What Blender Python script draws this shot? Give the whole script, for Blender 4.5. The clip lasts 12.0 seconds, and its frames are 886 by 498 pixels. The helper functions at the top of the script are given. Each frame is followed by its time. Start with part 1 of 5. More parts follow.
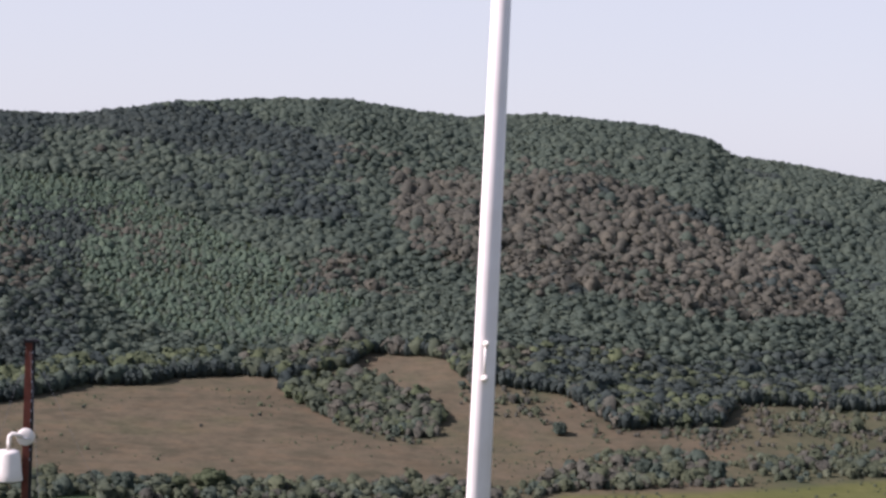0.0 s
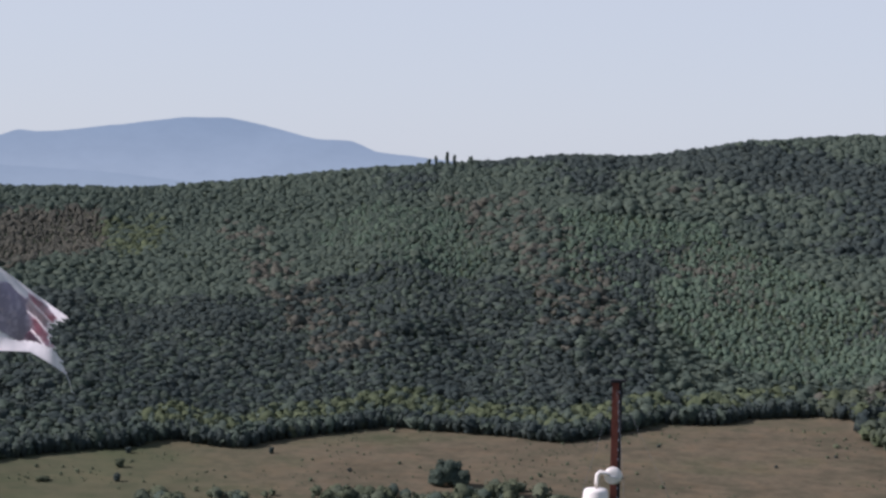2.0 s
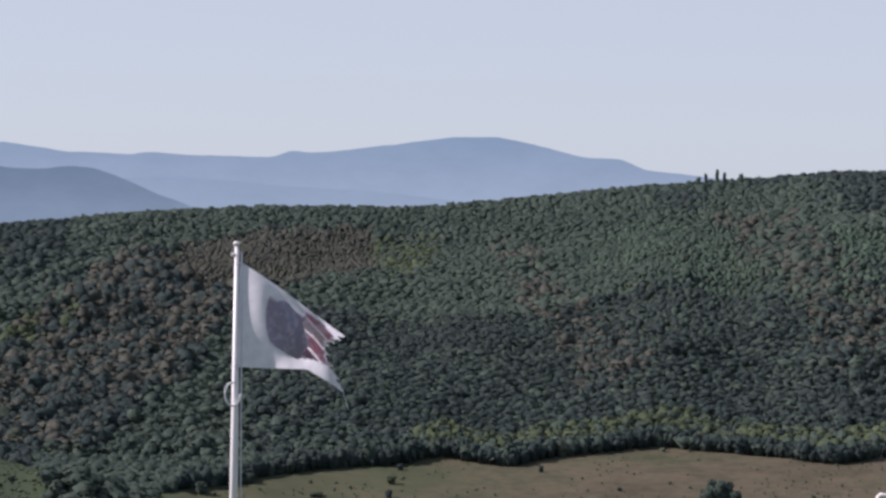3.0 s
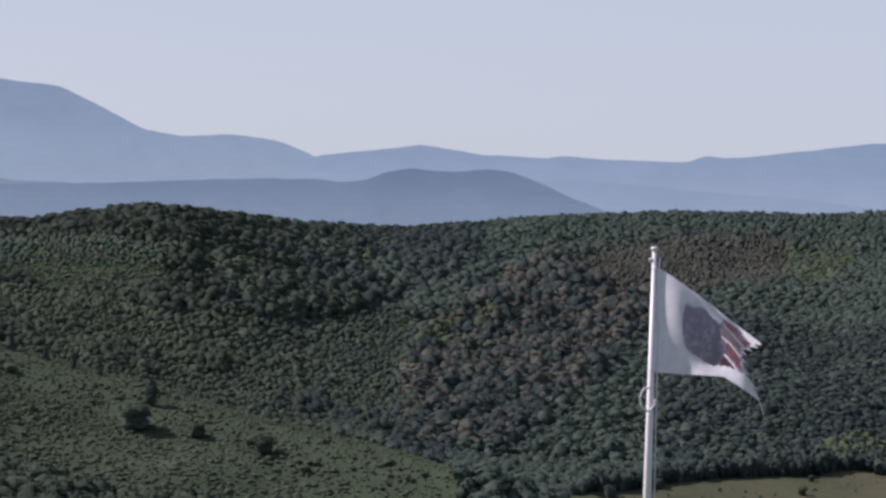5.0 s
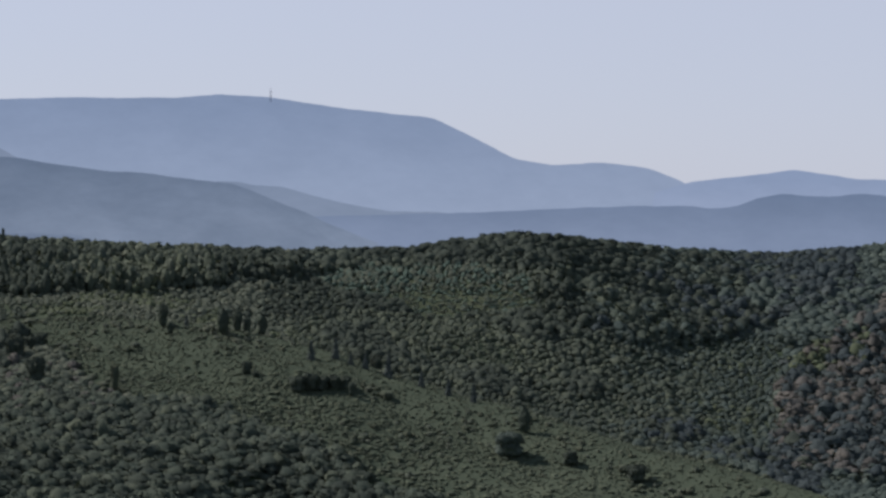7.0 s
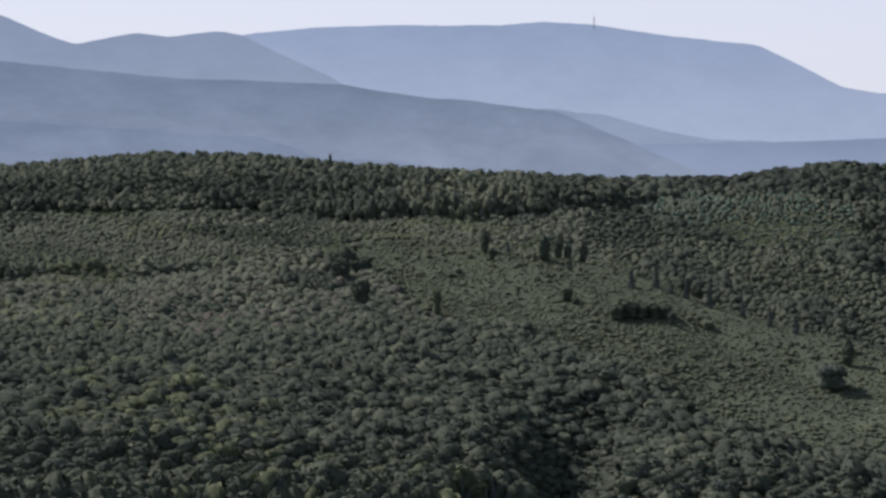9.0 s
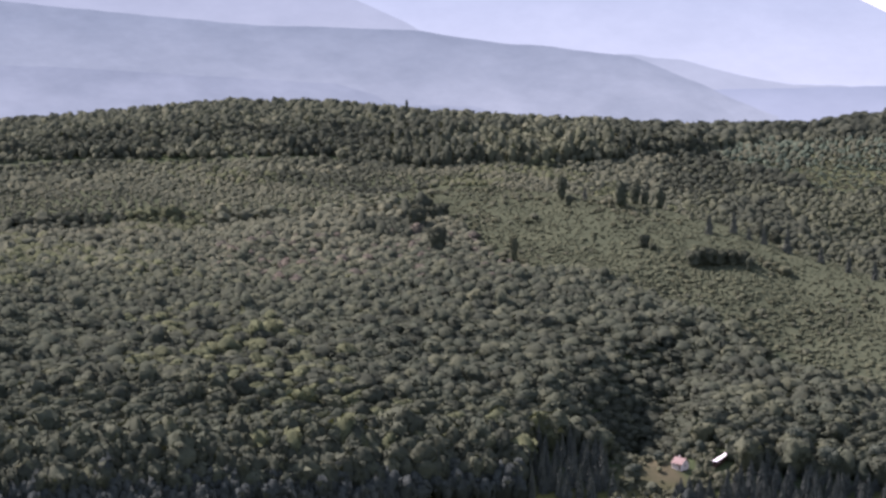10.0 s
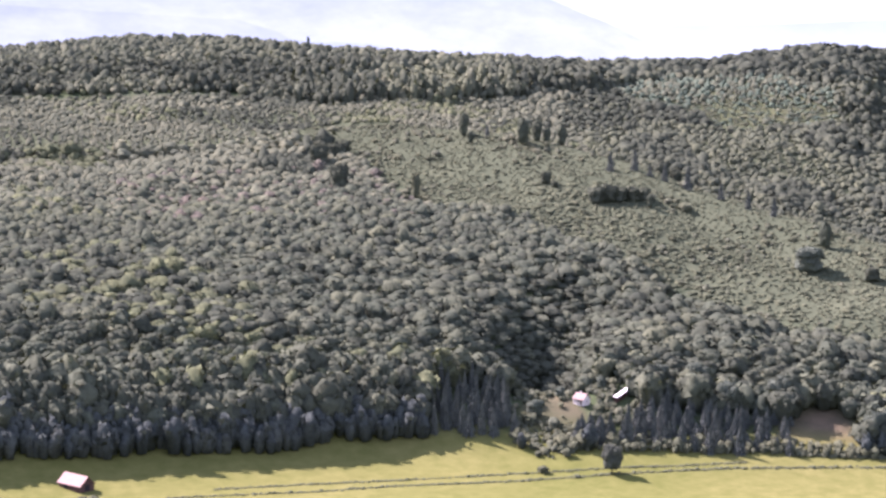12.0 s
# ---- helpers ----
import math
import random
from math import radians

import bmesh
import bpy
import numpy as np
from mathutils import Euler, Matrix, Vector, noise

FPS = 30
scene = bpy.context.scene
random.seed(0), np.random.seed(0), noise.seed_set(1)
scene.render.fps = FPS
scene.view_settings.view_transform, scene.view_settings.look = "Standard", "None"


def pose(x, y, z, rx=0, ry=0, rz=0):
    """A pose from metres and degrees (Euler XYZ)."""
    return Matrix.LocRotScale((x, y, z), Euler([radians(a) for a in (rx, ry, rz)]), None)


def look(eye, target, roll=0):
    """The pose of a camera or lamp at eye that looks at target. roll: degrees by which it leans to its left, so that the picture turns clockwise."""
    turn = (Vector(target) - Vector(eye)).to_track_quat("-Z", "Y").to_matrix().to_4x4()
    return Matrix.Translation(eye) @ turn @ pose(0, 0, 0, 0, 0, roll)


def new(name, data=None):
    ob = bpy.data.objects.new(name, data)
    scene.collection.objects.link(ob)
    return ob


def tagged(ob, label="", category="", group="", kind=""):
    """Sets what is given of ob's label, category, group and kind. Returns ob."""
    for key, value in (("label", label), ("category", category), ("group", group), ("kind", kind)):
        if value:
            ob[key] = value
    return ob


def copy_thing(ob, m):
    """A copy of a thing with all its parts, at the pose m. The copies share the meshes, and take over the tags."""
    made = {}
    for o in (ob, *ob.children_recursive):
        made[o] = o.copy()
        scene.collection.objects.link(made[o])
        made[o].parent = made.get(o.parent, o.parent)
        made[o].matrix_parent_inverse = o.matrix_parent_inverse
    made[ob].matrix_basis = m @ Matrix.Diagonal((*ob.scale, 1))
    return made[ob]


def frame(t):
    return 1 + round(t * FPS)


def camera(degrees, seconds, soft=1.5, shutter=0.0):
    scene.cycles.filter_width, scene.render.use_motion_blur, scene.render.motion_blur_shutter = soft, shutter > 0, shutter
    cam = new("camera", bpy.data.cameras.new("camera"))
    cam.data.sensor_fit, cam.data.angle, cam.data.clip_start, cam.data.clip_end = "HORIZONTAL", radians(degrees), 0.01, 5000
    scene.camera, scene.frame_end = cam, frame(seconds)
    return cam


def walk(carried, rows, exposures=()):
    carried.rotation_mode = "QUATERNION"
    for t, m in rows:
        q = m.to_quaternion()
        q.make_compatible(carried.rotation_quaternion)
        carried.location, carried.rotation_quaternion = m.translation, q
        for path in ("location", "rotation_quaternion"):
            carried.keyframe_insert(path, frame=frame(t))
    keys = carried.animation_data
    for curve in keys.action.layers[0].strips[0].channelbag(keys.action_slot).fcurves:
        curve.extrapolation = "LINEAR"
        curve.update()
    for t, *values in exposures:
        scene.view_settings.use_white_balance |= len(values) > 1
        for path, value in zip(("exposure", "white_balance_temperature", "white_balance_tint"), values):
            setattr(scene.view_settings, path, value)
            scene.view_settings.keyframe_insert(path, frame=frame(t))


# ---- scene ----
FOV = 24.05
EYE_Z = 185.0          # height of the eye above the valley meadow
ARM = 0.35             # the camera is held this far out from the body's axis

# seconds, heading (clockwise from +y), pitch, roll: degrees
TURNS = (
    (0.0, -0.130, -2.434, 2.261),
    (0.5, -4.571, -1.767, 1.887),
    (1.0, -7.828, -1.776, 1.812),
    (1.5, -12.012, -1.906, 1.499),
    (2.0, -15.857, -1.807, 1.253),
    (2.5, -19.815, -1.574, 1.080),
    (3.0, -23.269, -1.429, 0.882),
    (3.2, -24.555, -1.161, 0.740),
    (4.8, -33.832, -1.628, 1.418),
    (5.0, -34.600, -1.536, 1.578),
    (5.5, -37.243, -1.177, 0.960),
    (6.0, -40.244, -1.068, 0.754),
    (6.5, -42.532, -0.733, 0.825),
    (7.0, -44.806, -0.990, 0.859),
    (7.5, -47.451, -1.113, 1.021),
    (7.7, -48.693, -0.992, 0.996),
    (9.3, -54.491, -3.583, 1.068),
    (9.5, -55.038, -3.818, 0.954),
    (10.0, -55.686, -4.656, 0.983),
    (10.5, -55.832, -5.308, 0.732),
    (11.0, -54.680, -6.035, 1.240),
    (11.5, -53.504, -6.712, 1.589),
    (12.0, -52.950, -6.340, 1.154),
)


def heading(az, el=0.0):
    a, e = radians(az), radians(el)
    return Vector((math.sin(a) * math.cos(e), math.cos(a) * math.cos(e), math.sin(e)))


def eye_pose(az, el, roll):
    eye = Vector((0, 0, EYE_Z)) + heading(az) * ARM
    return look(eye, eye + heading(az, el) * 100, roll)


# seconds, stops, kelvin, tint: the picture is opened up as it nears the sun
EXPOSURES = ((0.0, 1.0, 5750, 22), (1.0, 0.86, 5650, 18), (2.5, 0.76, 5530, 16), (5.0, 0.65, 5510, 18), (7.7, 0.60, 5510, 18), (9.3, 1.10, 5740, 21), (9.5, 1.21, 5810, 25),
             (10.0, 1.77, 6080, 33), (10.5, 2.16, 6080, 36), (11.0, 2.45, 6010, 38), (11.5, 2.67, 5960, 41), (12.0, 2.80, 5930, 42))

cam = camera(FOV, 12.0, soft=2.8)
walk(cam, [(t, eye_pose(a, e, r)) for t, a, e, r in TURNS],
     exposures=EXPOSURES)

# ---- daylight ----
SUN_AZ, SUN_EL = -106.0, 39.0
world = bpy.data.worlds.new("world")
scene.world = world
world.use_nodes = True
wn = world.node_tree.nodes
sky = wn.new("ShaderNodeTexSky")
sky.sky_type = "NISHITA"
sky.sun_disc = False
sky.sun_elevation, sky.sun_rotation = radians(SUN_EL), radians(SUN_AZ)
sky.altitude, sky.air_density, sky.dust_density, sky.ozone_density = 300, 1.0, 0.6, 1.5
wn["Background"].inputs["Strength"].default_value = 0.089
veil = wn.new("ShaderNodeMix")          # the pale summer haze that whitens the whole sky
veil.data_type = "RGBA"
ray = wn.new("ShaderNodeTexCoord")
rise = wn.new("ShaderNodeSeparateXYZ")
world.node_tree.links.new(ray.outputs["Generated"], rise.inputs[0])
thin = wn.new("ShaderNodeMapRange")     # it thins out towards the zenith
thin.interpolation_type = "SMOOTHSTEP"
for i, v in ((1, 0.12), (2, 0.40), (3, 0.88), (4, 0.34)):
    thin.inputs[i].default_value = v
world.node_tree.links.new(rise.outputs[2], thin.inputs[0])
world.node_tree.links.new(thin.outputs[0], veil.inputs[0])
veil.inputs[7].default_value = (4.12, 4.03, 3.88, 1.0)
world.node_tree.links.new(sky.outputs[0], veil.inputs[6])
world.node_tree.links.new(veil.outputs[2], wn["Background"].inputs[0])
sun = new("sun", bpy.data.lights.new("sun", "SUN"))
sun.data.energy, sun.data.angle, sun.data.color = 4.45, radians(0.5), (1.0, 0.86, 0.80)
sun.matrix_world = look(heading(SUN_AZ, SUN_EL) * 300 + Vector((0, 0, EYE_Z)), (0, 0, EYE_Z))


# ---- materials ----
def srgb(r, g, b):
    return tuple(((c / 255) / 12.92 if c <= 10 else ((c / 255 + 0.055) / 1.055) ** 2.4) for c in (r, g, b)) + (1.0,)


class Mat:
    """A node material, with short ways to add textures and mixes."""

    def __init__(self, name, rough=0.8, metal=0.0, spec=0.3):
        self.m = bpy.data.materials.new(name)
        self.m.use_nodes = True
        self.t = self.m.node_tree
        self.b = self.t.nodes["Principled BSDF"]
        self.b.inputs["Roughness"].default_value = rough
        self.b.inputs["Metallic"].default_value = metal
        self.b.inputs["Specular IOR Level"].default_value = spec
        self.pos = self.node("ShaderNodeNewGeometry").outputs["Position"]

    def node(self, kind):
        return self.t.nodes.new(kind)

    def node_out(self):
        return self.t.nodes["Material Output"].inputs[0]

    def link(self, a, b):
        self.t.links.new(a, b)

    def noise(self, scale, detail=4.0, rough=0.55, vector=None):
        n = self.node("ShaderNodeTexNoise")
        n.inputs["Scale"].default_value, n.inputs["Detail"].default_value = scale, detail
        n.inputs["Roughness"].default_value = rough
        self.link(vector or self.pos, n.inputs["Vector"])
        return n.outputs["Fac"]

    def ramp(self, fac, stops):
        r = self.node("ShaderNodeValToRGB")
        e = r.color_ramp.elements
        while len(e) < len(stops):
            e.new(0.5)
        for k, (p, c) in zip(e, stops):
            k.position, k.color = p, c if len(c) == 4 else (*c, 1.0)
        self.link(fac, r.inputs[0])
        return r.outputs[0]

    def mix(self, fac, a, b, blend="MIX"):
        n = self.node("ShaderNodeMix")
        n.data_type, n.blend_type = "RGBA", blend
        for v, i in ((fac, 0), (a, 6), (b, 7)):
            if isinstance(v, (int, float)):
                n.inputs[i].default_value = v
            elif isinstance(v, tuple):
                n.inputs[i].default_value = v if len(v) == 4 else (*v, 1.0)
            else:
                self.link(v, n.inputs[i])
        return n.outputs[2]

    def color(self, c):
        if isinstance(c, tuple):
            self.b.inputs["Base Color"].default_value = c if len(c) == 4 else (*c, 1.0)
        else:
            self.link(c, self.b.inputs["Base Color"])
        return self

    def bump(self, height, strength=0.5, distance=0.1):
        n = self.node("ShaderNodeBump")
        n.inputs["Strength"].default_value, n.inputs["Distance"].default_value = strength, distance
        self.link(height, n.inputs["Height"])
        self.link(n.outputs[0], self.b.inputs["Normal"])
        return self

    def attribute(self, name):
        n = self.node("ShaderNodeAttribute")
        n.attribute_name = name
        return n.outputs["Fac"]


def foliage(name, dark, mid, light, patch=0.004, grain=1.0):
    """Leaves in the mass: colour varies from tree to tree, over stands of trees and over leaf clumps."""
    m = Mat(name, rough=0.9, spec=0.0)
    deep, bright = tuple(c * 0.93 for c in dark), tuple(c * k for c, k in zip(light, (1.08, 1.05, 1.0)))
    tree = m.ramp(m.attribute("tint"), ((0.0, deep), (0.5, mid), (1.0, bright)))
    stand = m.ramp(m.noise(patch, 3.0), ((0.35, dark), (0.5, mid), (0.68, light)))
    both = m.mix(0.45, tree, stand)
    spray = m.noise(0.6, 6.0, 0.75)
    c = m.mix(1.0, both, m.ramp(spray, ((0.36, (1 - 0.28 * grain, 1 - 0.28 * grain, 1 - 0.26 * grain)), (0.64, (1 + 0.24 * grain, 1 + 0.24 * grain, 1 + 0.20 * grain)))), "MULTIPLY")
    fine = m.noise(2.4, 4.0, 0.7)
    c = m.mix(1.0, c, m.ramp(fine, ((0.36, (1 - 0.14 * grain, 1 - 0.14 * grain, 1 - 0.12 * grain)), (0.64, (1 + 0.15 * grain, 1 + 0.15 * grain, 1 + 0.13 * grain)))), "MULTIPLY")
    m.bump(spray, 0.6 * grain, 0.9)
    m.color(c)
    glow = m.node("ShaderNodeBsdfTranslucent")
    m.link(m.mix(1.0, c, (1.2, 1.25, 0.7), "MULTIPLY"), glow.inputs[0])
    both = m.node("ShaderNodeMixShader")
    both.inputs[0].default_value = 0.08
    m.link(m.b.outputs[0], both.inputs[1])
    m.link(glow.outputs[0], both.inputs[2])
    m.link(both.outputs[0], m.node_out())
    return m.m


GREEN = foliage("leaves_green", (0.045, 0.058, 0.046), (0.056, 0.071, 0.053), (0.069, 0.085, 0.062))
BROWN = foliage("leaves_turning", (0.06, 0.06, 0.048), (0.074, 0.073, 0.056), (0.088, 0.084, 0.064))
DARK = foliage("leaves_dark", (0.032, 0.041, 0.038), (0.04, 0.05, 0.044), (0.05, 0.06, 0.05))
OLIVE = foliage("leaves_olive", (0.047, 0.057, 0.041), (0.059, 0.069, 0.045), (0.071, 0.083, 0.051), grain=0.55)
DEEP = foliage("leaves_deep_green", (0.038, 0.047, 0.038), (0.047, 0.057, 0.045), (0.059, 0.069, 0.052))
FRESH = foliage("leaves_fresh_green", (0.054, 0.075, 0.055), (0.067, 0.092, 0.063), (0.081, 0.108, 0.073))
PALE = foliage("leaves_pale_olive", (0.061, 0.07, 0.048), (0.074, 0.086, 0.056), (0.092, 0.101, 0.065), grain=0.55)
YELLOW = foliage("leaves_yellow_green", (0.055, 0.065, 0.037), (0.067, 0.080, 0.043), (0.081, 0.095, 0.051), grain=0.55)
SCRUB = foliage("scrub_leaves", (0.054, 0.063, 0.04), (0.067, 0.077, 0.047), (0.082, 0.091, 0.055), 0.008)
SOFT_GREEN = foliage("leaves_soft_green", (0.04, 0.049, 0.034), (0.048, 0.059, 0.04), (0.06, 0.071, 0.046), grain=0.55)
DUSKY = foliage("leaves_dark_olive", (0.033, 0.04, 0.029), (0.041, 0.049, 0.034), (0.049, 0.059, 0.04), grain=0.55)
HILL_SCRUB = foliage("hillside_scrub_leaves", (0.054, 0.064, 0.04), (0.065, 0.077, 0.046), (0.079, 0.091, 0.055), 0.008, grain=0.55)
NEEDLES = foliage("spruce_needles", (0.046, 0.057, 0.049), (0.058, 0.070, 0.060), (0.072, 0.084, 0.068))


def ground_material():
    m = Mat("ground_grass", rough=1.0, spec=0.0)
    wood = m.ramp(m.noise(0.02, 5.0), ((0.3, (0.030, 0.045, 0.022)), (0.7, (0.060, 0.075, 0.035))))
    straw = m.ramp(m.noise(0.012, 6.0, 0.65), ((0.3, (0.066, 0.058, 0.038)), (0.5, (0.091, 0.076, 0.050)), (0.7, (0.068, 0.067, 0.039))))
    straw = m.mix(1.0, straw, m.ramp(m.noise(0.10, 6.0, 0.75), ((0.34, (0.78, 0.80, 0.78)), (0.60, (1.08, 1.06, 1.04)))), "MULTIPLY")
    straw = m.mix(1.0, straw, m.ramp(m.noise(0.045, 5.0, 0.6), ((0.34, (0.80, 0.86, 0.84)), (0.50, (1.0, 1.0, 1.0)), (0.66, (1.08, 1.03, 0.99)))), "MULTIPLY")
    grass = m.ramp(m.noise(0.010, 5.0), ((0.3, (0.076, 0.084, 0.026)), (0.7, (0.100, 0.101, 0.036))))
    grass = m.mix(1.0, grass, m.ramp(m.noise(0.15, 5.0, 0.7), ((0.3, (0.75, 0.8, 0.7)), (0.7, (1.12, 1.1, 1.1)))), "MULTIPLY")
    open_hill = m.ramp(m.noise(0.03, 6.0, 0.65), ((0.3, (0.040, 0.050, 0.030)), (0.55, (0.050, 0.061, 0.036)), (0.75, (0.063, 0.074, 0.043))))
    c = m.mix(m.attribute("scrub"), wood, open_hill)
    c = m.mix(m.attribute("straw"), c, straw)
    c = m.mix(m.attribute("grass"), c, grass)
    m.color(c)
    m.bump(m.noise(0.5, 5.0, 0.7), 0.4, 0.35)
    return m.m


GROUND = ground_material()


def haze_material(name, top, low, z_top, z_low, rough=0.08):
    """Far mountains with the haze of kilometres of summer air painted in as a glow of their own, graded from foot to
    crest.
    """
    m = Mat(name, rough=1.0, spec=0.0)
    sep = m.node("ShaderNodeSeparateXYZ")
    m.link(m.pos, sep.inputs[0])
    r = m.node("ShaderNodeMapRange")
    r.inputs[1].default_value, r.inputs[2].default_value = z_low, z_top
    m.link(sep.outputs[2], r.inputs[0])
    air = (0.583, 0.526, 0.454)          # scales the painted haze to suit the exposure and white balance
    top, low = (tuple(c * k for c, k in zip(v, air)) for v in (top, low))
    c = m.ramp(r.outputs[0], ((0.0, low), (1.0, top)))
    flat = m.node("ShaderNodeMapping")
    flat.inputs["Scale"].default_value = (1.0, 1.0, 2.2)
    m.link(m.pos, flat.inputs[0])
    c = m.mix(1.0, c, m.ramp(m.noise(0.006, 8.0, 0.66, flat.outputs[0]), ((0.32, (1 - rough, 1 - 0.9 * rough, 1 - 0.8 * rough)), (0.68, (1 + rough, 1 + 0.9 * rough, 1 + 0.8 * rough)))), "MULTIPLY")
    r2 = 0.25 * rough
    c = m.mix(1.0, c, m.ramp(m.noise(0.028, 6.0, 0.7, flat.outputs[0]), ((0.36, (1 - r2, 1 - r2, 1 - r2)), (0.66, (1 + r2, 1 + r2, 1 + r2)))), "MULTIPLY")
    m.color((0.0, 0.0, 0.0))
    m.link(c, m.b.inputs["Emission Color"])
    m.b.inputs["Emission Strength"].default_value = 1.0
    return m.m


# ---- the lie of the land: section lines round the castle hill ----
# heading and skyline elevation of the wooded crest, from the eye
SKYLINE = ((20, -0.9), (11.8, -0.10), (9.3, 0.29), (7.7, 0.46), (7.0, 0.92), (5.4, 1.22), (2.5, 1.42), (0.4, 1.26),
           (-1.0, 1.36), (-2.8, 1.60), (-4.7, 1.57), (-7.5, 1.36), (-9.1, 1.10), (-10.5, 0.88), (-12.4, 0.90),
           (-15.1, 0.64), (-18.0, 0.41), (-21.1, 0.05), (-24.0, -0.26), (-28.6, -0.30), (-31.5, -0.50), (-35.5, -0.93),
           (-38.5, -0.87), (-40.7, -0.65), (-42.4, -0.48), (-43.8, -0.61), (-46.0, -1.0), (-49.0, -1.06),
           (-52.7, -0.96), (-56.7, -0.79), (-59.0, -0.61), (-61.5, -0.62), (-65.0, -1.0), (-68.0, -1.3), (-80.0, -1.5))
CREST_D = ((20, 2350), (0, 2350), (-12, 2250), (-30, 2200), (-36, 2150), (-42, 1850), (-50, 1800), (-60, 1850), (-80, 1900))
# heading, distance, height
FOOT = ((20, 1000, 0), (-27, 1000, 0), (-31, 930, 2), (-36, 900, 4), (-40, 885, 5), (-48, 866, 6), (-52, 864, 4), (-54, 866, 3), (-57, 851, 3),
        (-60.5, 837, 3), (-65, 820, 3), (-80, 796, 3))
SPUR = ((20, 1040, 0), (-27, 1040, 0), (-29, 1000, 10), (-31, 1000, 31), (-33, 1000, 50), (-36.7, 1065, 57),
        (-39.2, 1110, 62), (-41.5, 1155, 71), (-43.8, 1205, 77), (-46.1, 1255, 87), (-47.6, 1290, 98), (-49.2, 1325, 104),
        (-50.4, 1345, 109), (-52, 1370, 112), (-54.3, 1385, 109), (-62, 1380, 97), (-80, 1380, 92))
DIP = ((20, 1130, 0), (-27, 1130, 0), (-31, 1130, 4), (-34, 1200, 12), (-36, 1330, 17), (-40, 1350, 32), (-46, 1420, 68),
       (-50, 1480, 93), (-54, 1500, 112), (-62, 1550, 112), (-80, 1550, 106))
EDGE = ((20, 1400, 12), (8, 1361, 15), (0, 1292, 8), (-4, 1420, 22), (-6, 1486, 28), (-12, 1384, 20), (-16, 1400, 20),
        (-20, 1365, 15), (-26, 1310, 10), (-29, 1285, 8), (-32, 1300, 14), (-36, 1420, 24), (-40, 1450, 45), (-46, 1520, 82),
        (-50, 1560, 101), (-54, 1600, 122), (-80, 1650, 122))
BANK = ((20, 1010, 0), (-31, 955, 9), (-40, 920, 17), (-46, 905, 18), (-51, 905, 22), (-54, 894, 25), (-57, 876, 24), (-60.5, 860, 24), (-65, 840, 24), (-80, 816, 24))
WOOD_EDGE = ((20, 1480), (12, 1464), (9.6, 1444), (8.0, 1432), (7.8, 1378), (5.9, 1362), (5.0, 1350), (3.4, 1402), (1.8, 1412), (0.5, 1430), (0.2, 1470),
             (-0.4, 1490), (-2.0, 1505), (-2.6, 1460), (-4.4, 1446), (-5.5, 1474), (-7.2, 1460), (-8.3, 1430), (-9.8, 1422), (-11.6, 1370),
             (-12.6, 1358), (-15.1, 1380), (-17.0, 1396), (-18.5, 1382), (-20.4, 1360), (-21.3, 1336), (-23.2, 1354), (-25.4, 1328), (-28.1, 1298), (-30.4, 1236), (-32, 1215))
CANOPY = 8.0


def line(rows, col=1):
    """A section line as a function of the heading, closed round behind the eye."""
    rows = sorted(rows)
    a = [r[0] for r in rows]
    v = [r[col] for r in rows]
    end = v[-1]
    return lambda az: np.interp(az, [-180, -120] + a + [60, 180], [end, end] + v + [end, end])


AZ = np.arange(-180.0, 180.01, 0.25)
DIST = np.arange(0.0, 5001.0, 10.0)
crest_d, crest_e = line(CREST_D), line(SKYLINE)
foot_d, foot_z = line(FOOT, 1), line(FOOT, 2)
spur_d, spur_z = line(SPUR, 1), line(SPUR, 2)
bank_d, bank_z = line(BANK, 1), line(BANK, 2)
dip_d, dip_z = line(DIP, 1), line(DIP, 2)
edge_d, edge_z = line(EDGE, 1), line(EDGE, 2)
wood_edge = line(WOOD_EDGE)


def crest_z(az):
    return EYE_Z + crest_d(az) * np.tan(np.radians(crest_e(az))) - CANOPY


def lattice(ix, iy, seed):
    n = (ix * 374761393 + iy * 668265263 + seed * 974711) & 0x7FFFFFFF
    n = ((n ^ (n >> 13)) * 1274126177) & 0x7FFFFFFF
    return ((n ^ (n >> 16)) & 0xFFFF) / 65535.0


def value_noise(x, y, size, seed=0, octaves=3):
    """Smooth noise between -1 and 1 over the plan, size in metres."""
    total, amp, norm = 0.0, 1.0, 0.0
    for o in range(octaves):
        u, v = np.asarray(x) / size + 5000.0, np.asarray(y) / size + 5000.0
        iu, iv = np.floor(u).astype(np.int64), np.floor(v).astype(np.int64)
        fu, fv = u - iu, v - iv
        fu, fv = fu * fu * (3 - 2 * fu), fv * fv * (3 - 2 * fv)
        s = seed + o * 17
        a = lattice(iu, iv, s) * (1 - fu) + lattice(iu + 1, iv, s) * fu
        b = lattice(iu, iv + 1, s) * (1 - fu) + lattice(iu + 1, iv + 1, s) * fu
        total = total + amp * ((a * (1 - fv) + b * fv) * 2 - 1)
        norm, amp, size = norm + amp, amp * 0.5, size * 0.5
    return total / norm


